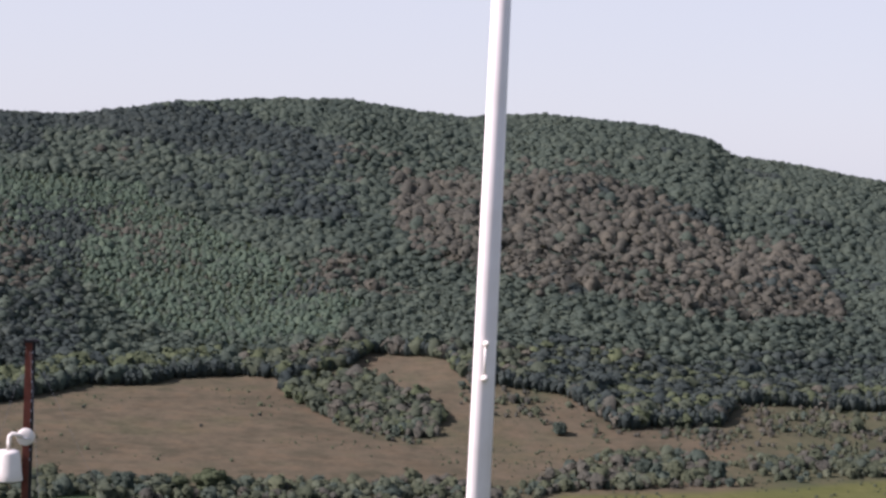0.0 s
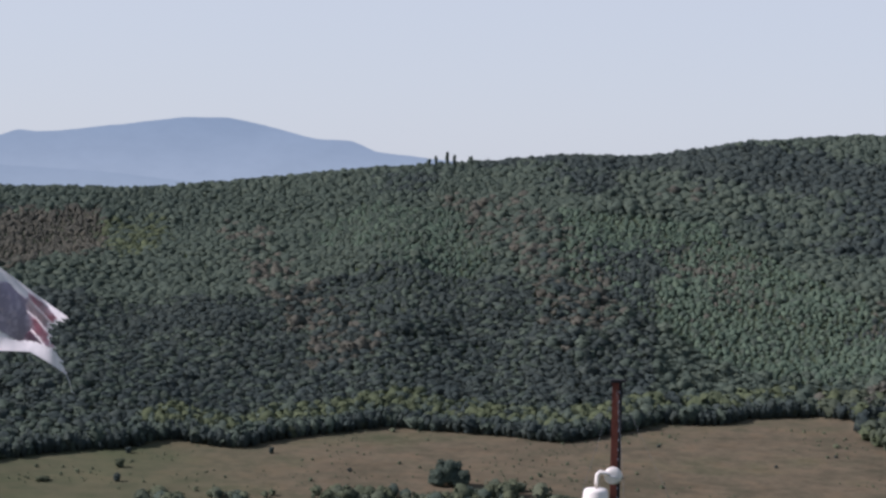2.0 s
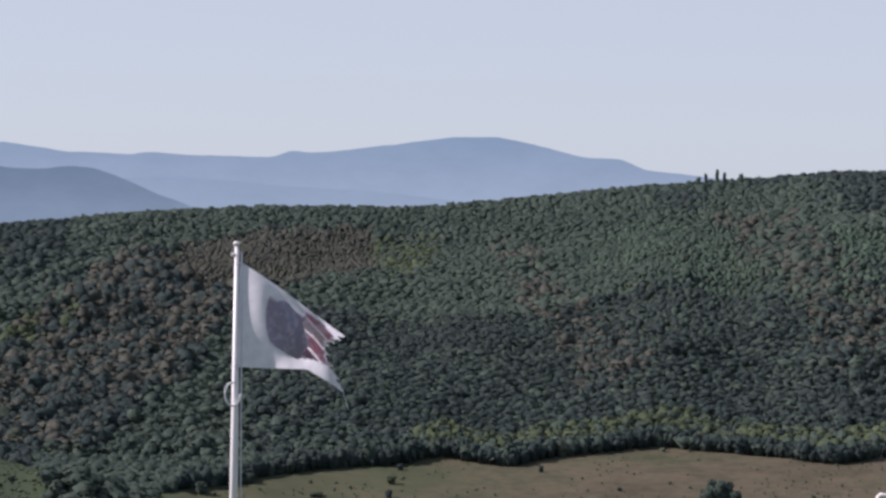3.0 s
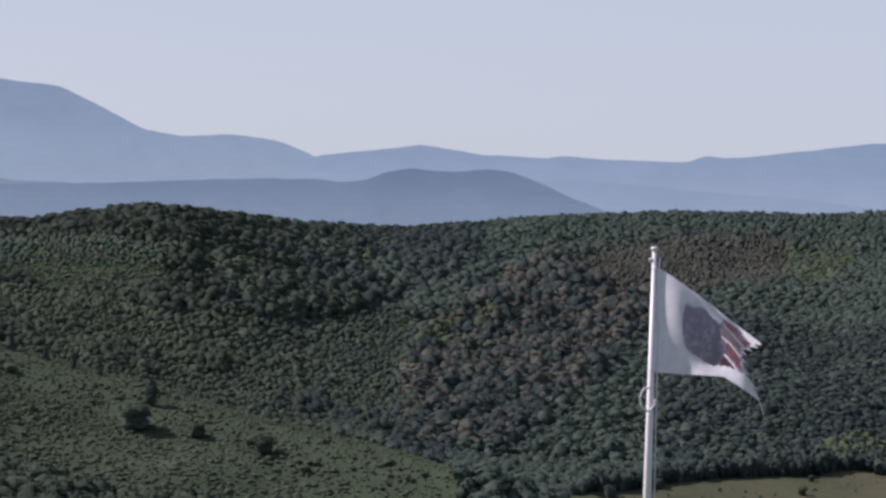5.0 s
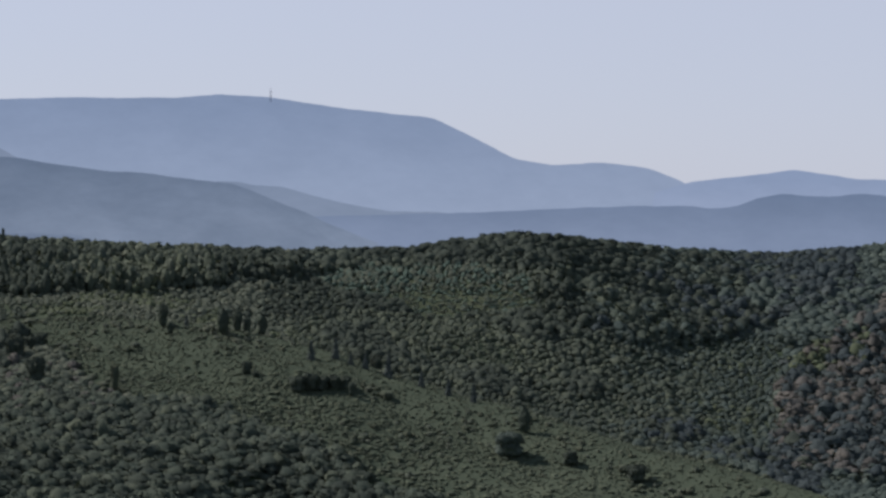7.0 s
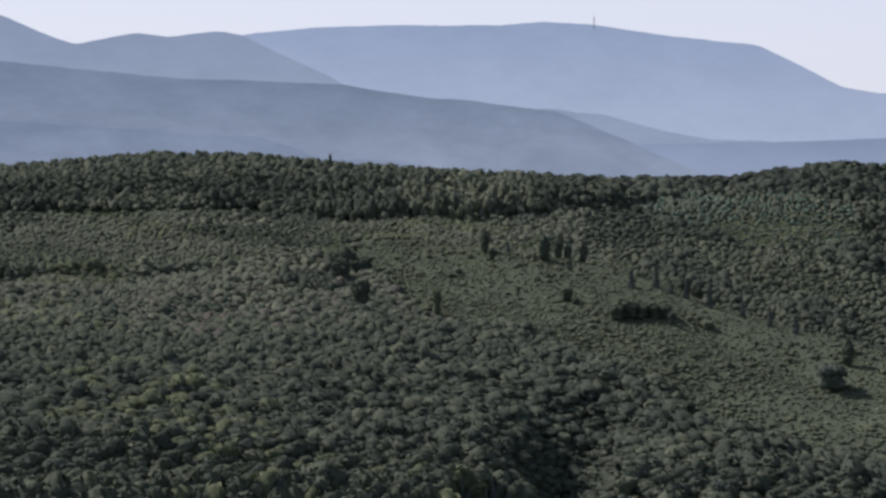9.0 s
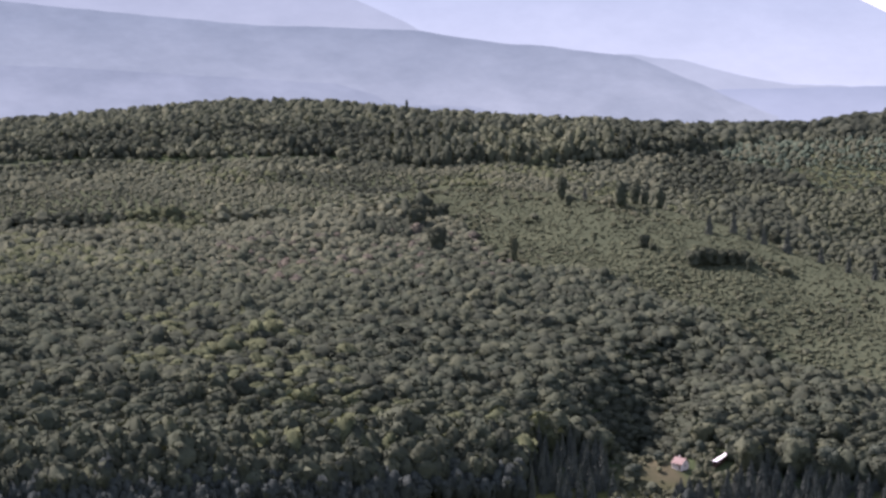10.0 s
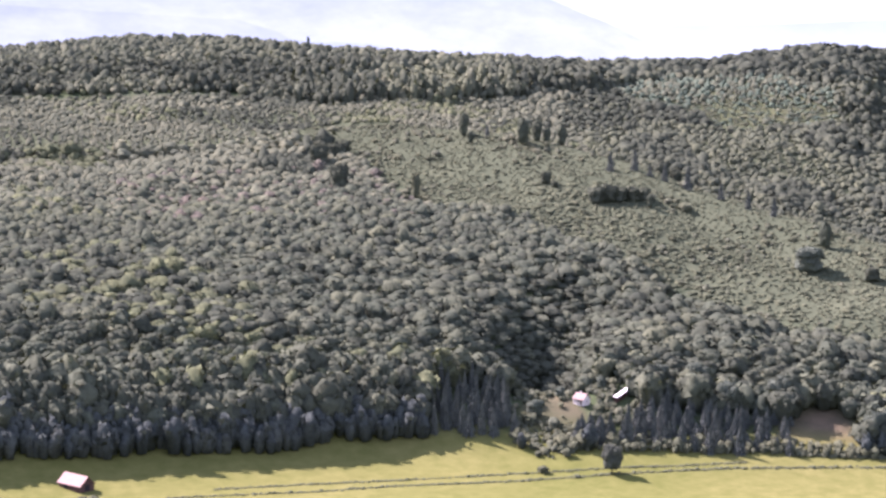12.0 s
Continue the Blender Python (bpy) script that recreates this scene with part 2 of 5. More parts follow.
def relief():
    """Heights over heading and distance, with softened breaks of slope and ravines on the wooded sides."""
    z = np.zeros((len(AZ), len(DIST)))
    for i, a in enumerate(AZ):
        cd, cz = crest_d(a), crest_z(a)
        yard = np.interp(a, [-60, -46, -38, 40, 60], [16, 16, 30, 30, 16])
        d = [0, yard, yard + 40, 420, foot_d(a) - 40, foot_d(a), bank_d(a), spur_d(a), dip_d(a), edge_d(a), cd, cd + 60, cd + 700, 5000]
        h = [178, 178, 165, 8, 0, foot_z(a), bank_z(a), spur_z(a), dip_z(a), edge_z(a), cz, cz - 1, min(cz - 90, 60), 20]
        z[i] = np.interp(DIST, d, h)
    k = np.exp(-0.5 * (np.arange(-4, 5) / 1.3) ** 2)
    k /= k.sum()
    near = z.copy()
    pad = np.pad(z, ((0, 0), (4, 4)), mode="edge")
    z = sum(w * pad[:, j:j + z.shape[1]] for j, w in enumerate(k))
    z[:, :12] = near[:, :12]
    x = np.sin(np.radians(AZ))[:, None] * DIST[None]
    y = np.cos(np.radians(AZ))[:, None] * DIST[None]
    up = np.clip((DIST[None] - edge_d(AZ)[:, None]) / 200, 0, 1) * np.clip((crest_d(AZ)[:, None] - DIST[None]) / 250, 0, 1)
    z = z + up * (value_noise(x, y, 260, 3, 2) * 13 + value_noise(x, y, 90, 5, 2) * 4)
    low = np.clip((DIST[None] - bank_d(AZ)[:, None]) / 60, 0, 1) * np.clip((edge_d(AZ)[:, None] - DIST[None]) / 60, 0, 1) * (AZ[:, None] < -30)
    z = z + (low + up * (AZ[:, None] < -30)) * (value_noise(x, y, 75, 7, 2) * 4.5 + value_noise(x, y, 34, 8, 1) * 1.6) * np.where(np.abs(DIST[None] - spur_d(AZ)[:, None]) < 60, 0.35, 1.0)
    z = z + up * (AZ[:, None] > -34) * value_noise(x, y, 55, 9, 2) * 3.0
    # gullies that run down the wooded hill, and the ravine behind the cottage
    skew = AZ[:, None] * 10 + DIST[None] * 0.012
    z = z + up * (value_noise(skew, DIST[None] * 0.02 + skew * 0, 30, 21, 2) * 12 + value_noise(x, y, 330, 23, 1) * 10) * np.clip((AZ[:, None] + 34) / 4, 0.25, 1)
    off = AZ[:, None] + 50.0 - 0.005 * (DIST[None] - 930)
    ravine = np.exp(-(off / np.where(off < 0, 1.75, 1.1)) ** 2) * np.clip((DIST[None] - 908) / 40, 0, 1) * np.clip((1090 - DIST[None]) / 120, 0, 1)
    z = z - 34 * ravine
    return z


RELIEF = relief()


def height(x, y):
    a = np.degrees(np.arctan2(x, y))
    d = np.clip(np.hypot(x, y), 0, 4989)
    fi, fj = (a + 180) / 0.25, d / 10.0
    i, j = np.clip(fi.astype(int), 0, len(AZ) - 2), fj.astype(int)
    fi, fj = fi - i, fj - j
    r = RELIEF
    return (r[i, j] * (1 - fi) + r[i + 1, j] * fi) * (1 - fj) + (r[i, j + 1] * (1 - fi) + r[i + 1, j + 1] * fi) * fj


def polar(az, d):
    a = np.radians(az)
    return np.sin(a) * d, np.cos(a) * d


def spot(az, d):
    """A place on the ground by heading and distance."""
    x, y = polar(az, d)
    return float(x), float(y), float(height(np.array([x]), np.array([y]))[0])


def mesh_object(name, verts, faces, material, parent=None, smooth=True, normals=None):
    me = bpy.data.meshes.new(name)
    verts, faces = np.asarray(verts, dtype=np.float32), np.asarray(faces, dtype=np.int32)
    n, k = faces.shape
    me.vertices.add(len(verts))
    me.vertices.foreach_set("co", verts.ravel())
    me.loops.add(n * k)
    me.loops.foreach_set("vertex_index", faces.ravel())
    me.polygons.add(n)
    me.polygons.foreach_set("loop_start", np.arange(0, n * k, k, dtype=np.int32))
    me.polygons.foreach_set("use_smooth", np.full(n, smooth))
    me.update(calc_edges=True)
    if normals is not None:          # leaves take the roundness of their bough
        att = me.attributes.new("custom_normal", "FLOAT_VECTOR", "POINT")
        att.data.foreach_set("vector", np.asarray(normals, dtype=np.float32).ravel())
    me.materials.append(material)
    ob = new(name, me)
    ob.parent = parent
    return ob


def straw_mask(x, y):
    """1 on the dry pasture under the wooded hill."""
    a, d = np.degrees(np.arctan2(x, y)), np.hypot(x, y)
    wob = value_noise(x, y, 60, 31) * 14
    field = np.clip((a + 31.5) / 1.5, 0, 1) * (a < 40) * np.clip((d - 1110) / 30, 0, 1) * np.clip((wood_edge(a) + 25 + wob - d) / 20, 0, 1)
    field = field * np.interp(a, [-31, -24, -19, 7.5, 10], [0.5, 0.6, 1.0, 1.0, 0.55])
    bank = np.clip((1 - np.hypot((a + 42.4) / 1.3, (d - 888) / 38)) * 3, 0, 1)
    yard = np.clip((1 - np.hypot((a + 49.8) / 1.1, (d - 880) / 36)) * 3, 0, 0.6)
    return np.maximum.reduce([field, bank, yard])


def grass_mask(x, y):
    """1 on the mown meadow of the valley floor, less on the open hillside."""
    a, d = np.degrees(np.arctan2(x, y)), np.hypot(x, y)
    flat = np.clip((foot_d(a) + 20 - d) / 15, 0, 1) * np.clip((d - 420) / 60, 0, 1)
    low = np.clip((np.interp(a, [2, 3.5, 7.4, 9.7, 12.2], [1100, 1160, 1186, 1212, 1256]) - d) / 12, 0, 1) * (a > 2.2) * (a < 40) * np.clip((d - 420) / 60, 0, 1) * 0.8
    knoll = 0.22 * inside(a + 0.3 * value_noise(x, y, 60, 65), d + 20 * value_noise(x, y, 60, 66), KNOLL_CLEARING)
    return np.maximum.reduce([flat, low, knoll])


def scrub_mask(x, y):
    """1 on the half-open hillside of the spur."""
    a, d = np.degrees(np.arctan2(x, y)), np.hypot(x, y)
    wob = value_noise(x, y, 140, 41) 
    low = np.interp(a, [-58, -55, -50, -45, -40, -34], [1330, 1260, 1100, 1020, 975, 950]) + wob * 70
    return np.clip((a + 57 + wob * 2) / 1.0, 0, 1) * np.clip((-33 - a) / 2, 0, 1) * np.clip((d - low) / 40, 0, 1) * np.clip((spur_d(a) + 70 - d) / 20, 0, 1)


def open_mask(x, y):
    a, d = np.degrees(np.arctan2(x, y)), np.hypot(x, y)
    return np.maximum(scrub_mask(x, y), 0.8 * young(a, d, x, y))


def inside(a, d, rows):
    """True within a stretch of the plan whose corners are headings and distances."""
    hit = np.zeros(np.shape(a), dtype=bool)
    for (a0, d0), (a1, d1) in zip(rows, rows[1:] + rows[:1]):
        if d0 != d1:
            hit ^= ((d0 > d) != (d1 > d)) & (a < (a1 - a0) * (d - d0) / (d1 - d0) + a0)
    return hit


# stands of trees: headings and distances of their corners
TALL_BELT = ((-80, 1615), (-59, 1615), (-57, 1590), (-55.7, 1574), (-53.3, 1600), (-51.7, 1654), (-48.6, 1718), (-46.3, 1785), (-44.3, 1782),
             (-42.2, 1765), (-41.9, 1660), (-39.5, 1620), (-36.5, 1760), (-34, 1950), (-33, 2400), (-80, 2400))
FRESH_EAST = ((-12.6, 2000), (-8.4, 1962), (-4.8, 1748), (-2.3, 1628), (-3.2, 1530), (-7.5, 1556), (-10.6, 1668), (-12.6, 1738))
FRESH_MID = ((-18.2, 2080), (-15.2, 2040), (-14.4, 1850), (-16.2, 1600), (-18.0, 1620), (-17.4, 1800), (-19.6, 1950))
DARK_TOP = ((-10.0, 2330), (-9.6, 2160), (-5.6, 2060), (-3.4, 1990), (-2.6, 2090), (-5.5, 2240))
BROWN_EAST = ((-1.4, 2040), (2.0, 1990), (4.7, 1985), (7.2, 1880), (9.2, 1925), (10.2, 1800), (10.9, 1690), (8.6, 1640), (6.4, 1628), (2.7, 1644), (0.4, 1720), (-1.4, 1826))
BROWN_PLATEAU = ((-31.3, 1960), (-29.3, 2062), (-25.2, 2140), (-24.9, 1948), (-27.3, 1880), (-29.6, 1842))
BROWN_WEST = ((-31.6, 2010), (-32.9, 1836), (-34.5, 1722), (-35.5, 1632), (-35.3, 1500), (-35.4, 1360), (-32.4, 1350), (-30.4, 1554), (-28.9, 1722), (-28.2, 1850), (-30.2, 1940))
YELLOW_WEST = ((-34.9, 1716), (-33.4, 1770), (-32.6, 1750), (-33.7, 1640), (-35.5, 1590))
YELLOW_MID = ((-25.2, 2080), (-23.2, 2070), (-23.4, 1960), (-24.6, 1890))
KNOLL_CLEARING = ((-48.9, 1738), (-46.3, 1775), (-44.3, 1775), (-42.4, 1750), (-42.2, 1655), (-44.7, 1622), (-47.5, 1680))
GREY_ONE = ((-21.9, 2060), (-20.4, 2020), (-19.4, 1780), (-17.4, 1560), (-19.2, 1530), (-20.6, 1720))
GREY_TWO = ((-15.9, 2110), (-13.6, 2080), (-11.6, 1840), (-10.4, 1640), (-12.2, 1560), (-13.4, 1760), (-14.9, 1900))


def young(a, d, x, y):
    """1 where the woods are low and young."""
    n = value_noise(x, y, 130, 63)
    wa, wd = a + 0.3 * value_noise(x, y, 60, 65), d + 22 * value_noise(x, y, 60, 66)
    west = np.clip((-35.3 - a) / 0.5, 0, 1) * np.clip((d - np.interp(a, [-72, -58, -50, -40], [1300, 1330, 1200, 1150])) / 60, 0, 1)
    west = west * ~inside(wa, wd, TALL_BELT)
    east = inside(wa, wd, FRESH_EAST) | inside(wa, wd, FRESH_MID) | inside(wa, wd, BROWN_PLATEAU)
    return np.clip(np.maximum(west, east) + n * 0.15, 0, 1)


def build_ground():
    az = np.concatenate([np.linspace(-180, -77, 26), np.arange(-76, 22, 0.25), np.linspace(22, 180, 40)])
    d = np.concatenate([[0.0, 12, 30, 50, 70], np.arange(100, 780, 40), np.arange(780, 1500, 8), np.arange(1500, 2500, 14), np.arange(2500, 4990, 120), [4985]])
    A, D = np.meshgrid(az, d, indexing="ij")
    x, y = polar(A, D)
    z = height(x.ravel(), y.ravel())
    v = np.stack([x.ravel(), y.ravel(), z], 1)
    na, nd = A.shape
    i = np.arange(na * nd).reshape(na, nd)
    f = np.stack([i[:-1, :-1], i[:-1, 1:], i[1:, 1:], i[1:, :-1]], -1).reshape(-1, 4)
    ob = mesh_object("ground", v, f[:, ::-1], GROUND)
    for name, mask in (("straw", straw_mask), ("grass", grass_mask), ("scrub", open_mask)):
        att = ob.data.attributes.new(name, "FLOAT", "POINT")
        att.data.foreach_set("value", mask(v[:, 0], v[:, 1]).astype(np.float32))
    tagged(ob, "rolling ground of meadow, dry pasture and wooded hillsides", "ground", kind="structure")


build_ground()

# ---- far mountains: heading and skyline elevation of each range ----
RANGE_MAIN = ((-37.6, 0.3), (-38.2, 0.94), (-39.2, 1.32), (-40.5, 1.45), (-41.8, 1.36), (-42.9, 1.53), (-44.0, 2.08), (-45.1, 2.61),
              (-47.6, 2.83), (-49.6, 3.10), (-51.0, 3.15), (-52.2, 3.03), (-54.7, 2.99), (-57.0, 2.89), (-59.1, 2.64), (-62, 2.1),
              (-70, 1.6))
RANGE_EAST = ((-10, 0.1), (-16.3, 0.67), (-17.8, 0.83), (-18.4, 1.11), (-19.4, 1.13), (-20.5, 1.42), (-21.8, 1.69), (-23.1, 1.64), (-26.0, 1.25),
              (-27.0, 1.16), (-27.5, 1.21), (-27.95, 1.02), (-30.2, 1.05), (-31.3, 1.12), (-31.9, 1.04), (-33.6, 1.09), (-35.2, 1.32), (-36.6, 1.12),
              (-38.0, 0.96), (-39.5, 0.51), (-44, 0.1))
RANGE_EAST_LOW = ((-19, -0.5), (-22, -0.2), (-25.2, 0.13), (-27.8, 0.24), (-29.0, 0.36), (-30.2, 0.43), (-31.9, 0.40), (-34, 0.2), (-36, -0.2))
RANGE_CONE = ((-29.3, -0.7), (-30.5, -0.24), (-31.1, -0.05), (-31.9, 0.33), (-32.8, 0.64), (-33.5, 0.69), (-34.2, 0.60), (-35.0, 0.62), (-35.6, 0.66), (-36.2, 0.54),
              (-36.9, 0.27), (-37.5, 0.22), (-38.0, 0.29), (-39.3, 0.28), (-41.0, 0.21), (-42.6, 0.10), (-44.5, 0.0), (-48.0, -0.12), (-53.0, -0.5))
RANGE_SHELF = ((-54, 0.3), (-52, 0.6), (-51.0, 0.77), (-50.4, 0.79), (-50.05, 0.68), (-49.2, 0.66), (-48.1, 0.34), (-47.0, 0.14), (-46.3, 0.04), (-45.2, 0.03),
               (-44.3, -0.02), (-44.0, -0.16), (-43.0, -0.32), (-41.5, -0.8))
RANGE_WEST = ((-75, 2.3), (-67.1, 1.85), (-64.1, 1.61), (-60.8, 1.38), (-59.3, 1.39), (-57.6, 1.35), (-56.4, 1.32), (-55.2, 1.14), (-54.0, 1.0), (-53.0, 0.98),
              (-51.7, 0.82), (-50.6, 0.72), (-50.0, 0.50), (-49.3, 0.22), (-48.6, -0.04), (-47.8, -0.40), (-46.5, -0.9))
RANGE_FOOT = ((-75, 0.3), (-66, 0.15), (-62, -0.02), (-59.5, -0.13), (-58.7, -0.15), (-58.1, -0.32), (-57.4, -0.52), (-55.6, -0.61), (-53.1, -0.9))
RANGE_PEAKS = ((-55.8, 1.0), (-56.7, 1.50), (-58.1, 2.10), (-59.2, 2.60), (-59.9, 2.72), (-61.2, 2.50), (-62.1, 2.60), (-63.7, 2.25), (-64.3, 2.42),
               (-65.7, 2.98), (-68, 3.4), (-75, 3.4))


def build_range(name, rows, dist, depth, seed, material, label):
    """A mountain range as a strip of hillside that falls from its crest to the plain on both sides."""
    rows = sorted(rows)
    az = np.arange(rows[0][0], rows[-1][0], 0.10)
    el = np.interp(az, [r[0] for r in rows], [r[1] for r in rows])
    soft = np.exp(-0.5 * (np.arange(-6, 7) / 1.3) ** 2)
    el = np.convolve(np.pad(el, 6, mode="edge"), soft / soft.sum(), "valid")
    el = el + value_noise(az * 10, az * 0, 6, seed) * 0.018 + value_noise(az * 10, az * 0, 0.9, seed + 1) * 0.006
    top = EYE_Z + dist * np.tan(np.radians(el))
    t = np.concatenate([np.linspace(0, 1, 25), [1.05, 1.15]])
    A, T = np.meshgrid(az, t, indexing="ij")
    D = dist - depth * (1 - T)
    x, y = polar(A, D)
    base = EYE_Z - D * 0.045
    prof = np.where(T <= 1, T ** 1.15, 1 - (T - 1) * 3)
    z = base + (top[:, None] - base) * prof
    z += value_noise(x, y, 220, seed + 5, 4) * 30 * np.clip(np.sin(np.clip(T, 0, 1) * np.pi), 0, 1)
    na, nt = A.shape
    i = np.arange(na * nt).reshape(na, nt)
    f = np.stack([i[:-1, :-1], i[1:, :-1], i[1:, 1:], i[:-1, 1:]], -1).reshape(-1, 4)
    ob = mesh_object(name, np.stack([x, y, z], -1).reshape(-1, 3), f, material)
    return tagged(ob, label, "mountains", kind="structure")


# haze painted as glow, mostly darker and greyer the nearer the range
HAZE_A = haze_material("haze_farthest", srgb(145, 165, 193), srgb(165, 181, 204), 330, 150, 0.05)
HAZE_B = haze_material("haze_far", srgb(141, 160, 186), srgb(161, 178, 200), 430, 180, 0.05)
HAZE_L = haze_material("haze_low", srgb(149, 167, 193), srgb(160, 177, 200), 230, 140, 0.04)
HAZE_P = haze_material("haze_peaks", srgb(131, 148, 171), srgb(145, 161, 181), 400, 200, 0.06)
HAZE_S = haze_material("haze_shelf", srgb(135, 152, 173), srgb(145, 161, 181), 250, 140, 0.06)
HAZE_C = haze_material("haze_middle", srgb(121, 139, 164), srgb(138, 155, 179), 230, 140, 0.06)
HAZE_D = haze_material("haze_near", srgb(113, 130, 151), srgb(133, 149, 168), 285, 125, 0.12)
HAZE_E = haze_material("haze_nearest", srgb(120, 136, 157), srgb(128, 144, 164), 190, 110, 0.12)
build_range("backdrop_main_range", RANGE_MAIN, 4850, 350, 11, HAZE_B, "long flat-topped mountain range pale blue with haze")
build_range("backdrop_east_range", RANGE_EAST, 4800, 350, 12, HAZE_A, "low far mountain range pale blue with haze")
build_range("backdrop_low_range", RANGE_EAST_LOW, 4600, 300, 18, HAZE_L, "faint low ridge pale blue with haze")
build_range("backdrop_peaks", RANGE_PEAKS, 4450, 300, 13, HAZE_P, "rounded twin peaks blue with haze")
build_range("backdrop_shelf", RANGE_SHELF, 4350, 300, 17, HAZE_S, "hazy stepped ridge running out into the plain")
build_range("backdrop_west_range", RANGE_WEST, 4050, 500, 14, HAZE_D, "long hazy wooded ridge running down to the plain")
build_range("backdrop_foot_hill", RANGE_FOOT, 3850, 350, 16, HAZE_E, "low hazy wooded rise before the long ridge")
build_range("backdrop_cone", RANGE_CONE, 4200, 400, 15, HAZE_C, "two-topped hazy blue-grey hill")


# ---- woods ----
def puff(rng, seg, rings, lobes, sprays, spray=0.11, soft=0.45, low=0):
    """A leafy crown of overlapping boughs, 1 across and 1 high, standing on its base, with loose sprays of leaves
    round its outline: points, faces and the way each leaf is turned."""
    boughs = [(np.array((0.0, 0.0, 0.44)), 0.33), (np.array((rng.uniform(-0.09, 0.09), rng.uniform(-0.09, 0.09), 0.72)), rng.uniform(0.20, 0.27))]
    for k in range(lobes):
        ang, up = 2.4 * k + rng.uniform(-0.6, 0.6), rng.uniform(0.34, 0.78)
        out = rng.uniform(0.22, 0.36)
        boughs.append((np.array((out * math.cos(ang), out * math.sin(ang), up)), rng.uniform(0.12, 0.21)))
    for k in range(low):
        ang, out = 6.283 * k / low + rng.uniform(-0.3, 0.3), rng.uniform(0.22, 0.33)
        boughs.append((np.array((out * math.cos(ang), out * math.sin(ang), rng.uniform(0.14, 0.30))), rng.uniform(0.14, 0.20)))
    heart = np.array((0.0, 0.0, 0.45))

    def skin(way):
        best, turned = 0.0, way
        for c, r in boughs:
            q = heart - c
            b = float(way @ q)
            disc = b * b - float(q @ q) + r * r
            if disc > 0 and -b + math.sqrt(disc) > best:
                best = -b + math.sqrt(disc)
                turned = (heart + way * best - c) / r
        at = heart + way * best
        n = turned * 0.7 + way * 0.3 + np.array((0, 0, soft))
        return at, n / np.linalg.norm(n)

    vs, ns, fs = [], [], []
    for i in range(rings):
        e = radians((-52 if low else -38) + (118 if low else 104) * i / (rings - 1))
        for j in range(seg):
            g = 2 * math.pi * (j + 0.5 * (i % 2) + rng.uniform(-0.18, 0.18)) / seg
            at, n = skin(np.array((math.cos(g) * math.cos(e), math.sin(g) * math.cos(e), math.sin(e))))
            if i == 0:
                at = at * (0.9, 0.9, 0.15)
            vs.append(at + rng.normal(0, 0.012, 3))
            ns.append(n)
    at, n = skin(np.array((0.05, 0.03, 1.0)) / math.sqrt(1.0034))
    vs.append(at)
    ns.append(n)
    for i in range(rings - 1):
        for j in range(seg):
            p, q, r, t = i * seg + j, i * seg + (j + 1) % seg, (i + 1) * seg + (j + 1) % seg, (i + 1) * seg + j
            fs += [(p, q, r), (p, r, t)] if i % 2 else [(p, q, t), (q, r, t)]
    fs += [((rings - 1) * seg + j, (rings - 1) * seg + (j + 1) % seg, rings * seg) for j in range(seg)]
    for k in range(sprays):
        w = rng.normal(0, 1, 3)
        w[2] = abs(w[2]) - 0.25
        at, n = skin(w / np.linalg.norm(w))
        side = np.cross(n, rng.normal(0, 1, 3))
        side /= np.linalg.norm(side)
        up = np.cross(n, side)
        size = spray * rng.uniform(0.6, 1.3)
        lift = n * size * rng.uniform(0.0, 0.6)
        tri = [at + side * size * 0.6 - up * size * 0.3, at - side * size * 0.5 - up * size * 0.4, at + up * size * 0.7 + lift]
        if np.cross(tri[1] - tri[0], tri[2] - tri[0]) @ n < 0:
            tri = tri[::-1]
        fs.append((len(vs), len(vs) + 1, len(vs) + 2))
        vs += tri
        m = n + rng.normal(0, 0.32, 3)
        ns += [m / np.linalg.norm(m)] * 3
    return np.array(vs), np.array(fs), np.array(ns)


def set_tint(ob, values):
    """How light or dark each tree's leaves are."""
    att = ob.data.attributes.new("tint", "FLOAT", "POINT")
    att.data.foreach_set("value", np.asarray(values, dtype=np.float32))


def scatter(name, x, y, wide, tall, templates, material, label, sink=0.0, category="woods"):
    """Many crowns in one mesh of kind stuff."""
    rng = np.random.default_rng(abs(hash_name(name)))
    z = height(x, y) - sink
    pick = rng.integers(0, len(templates), len(x))
    turn = rng.uniform(0, 6.283, len(x))
    shade = rng.uniform(0, 1, len(x))
    vs, fs, ns, tints, base = [], [], [], [], 0
    for k, (tv, tf, tn) in enumerate(templates):
        s = np.where(pick == k)[0]
        if not len(s):
            continue
        c, n = np.cos(turn[s])[:, None], np.sin(turn[s])[:, None]
        px = (tv[None, :, 0] * c - tv[None, :, 1] * n) * wide[s][:, None] + x[s][:, None]
        py = (tv[None, :, 0] * n + tv[None, :, 1] * c) * wide[s][:, None] + y[s][:, None]
        pz = tv[None, :, 2] * tall[s][:, None] + z[s][:, None]
        vs.append(np.stack([px, py, pz], -1).reshape(-1, 3))
        nx, ny = tn[None, :, 0] * c - tn[None, :, 1] * n, tn[None, :, 0] * n + tn[None, :, 1] * c
        ns.append(np.stack([nx, ny, np.broadcast_to(tn[None, :, 2], nx.shape)], -1).reshape(-1, 3))
        fs.append((tf[None] + (np.arange(len(s)) * len(tv))[:, None, None] + base).reshape(-1, 3))
        tints.append(np.repeat(shade[s], len(tv)))
        base += len(s) * len(tv)
    if not vs:
        return None
    ob = mesh_object(name, np.concatenate(vs), np.concatenate(fs), material, smooth=True, normals=np.concatenate(ns))
    set_tint(ob, np.concatenate(tints))
    return tagged(ob, label, category, kind="stuff")


def hash_name(s):
    return sum((i + 1) * ord(c) for i, c in enumerate(s))


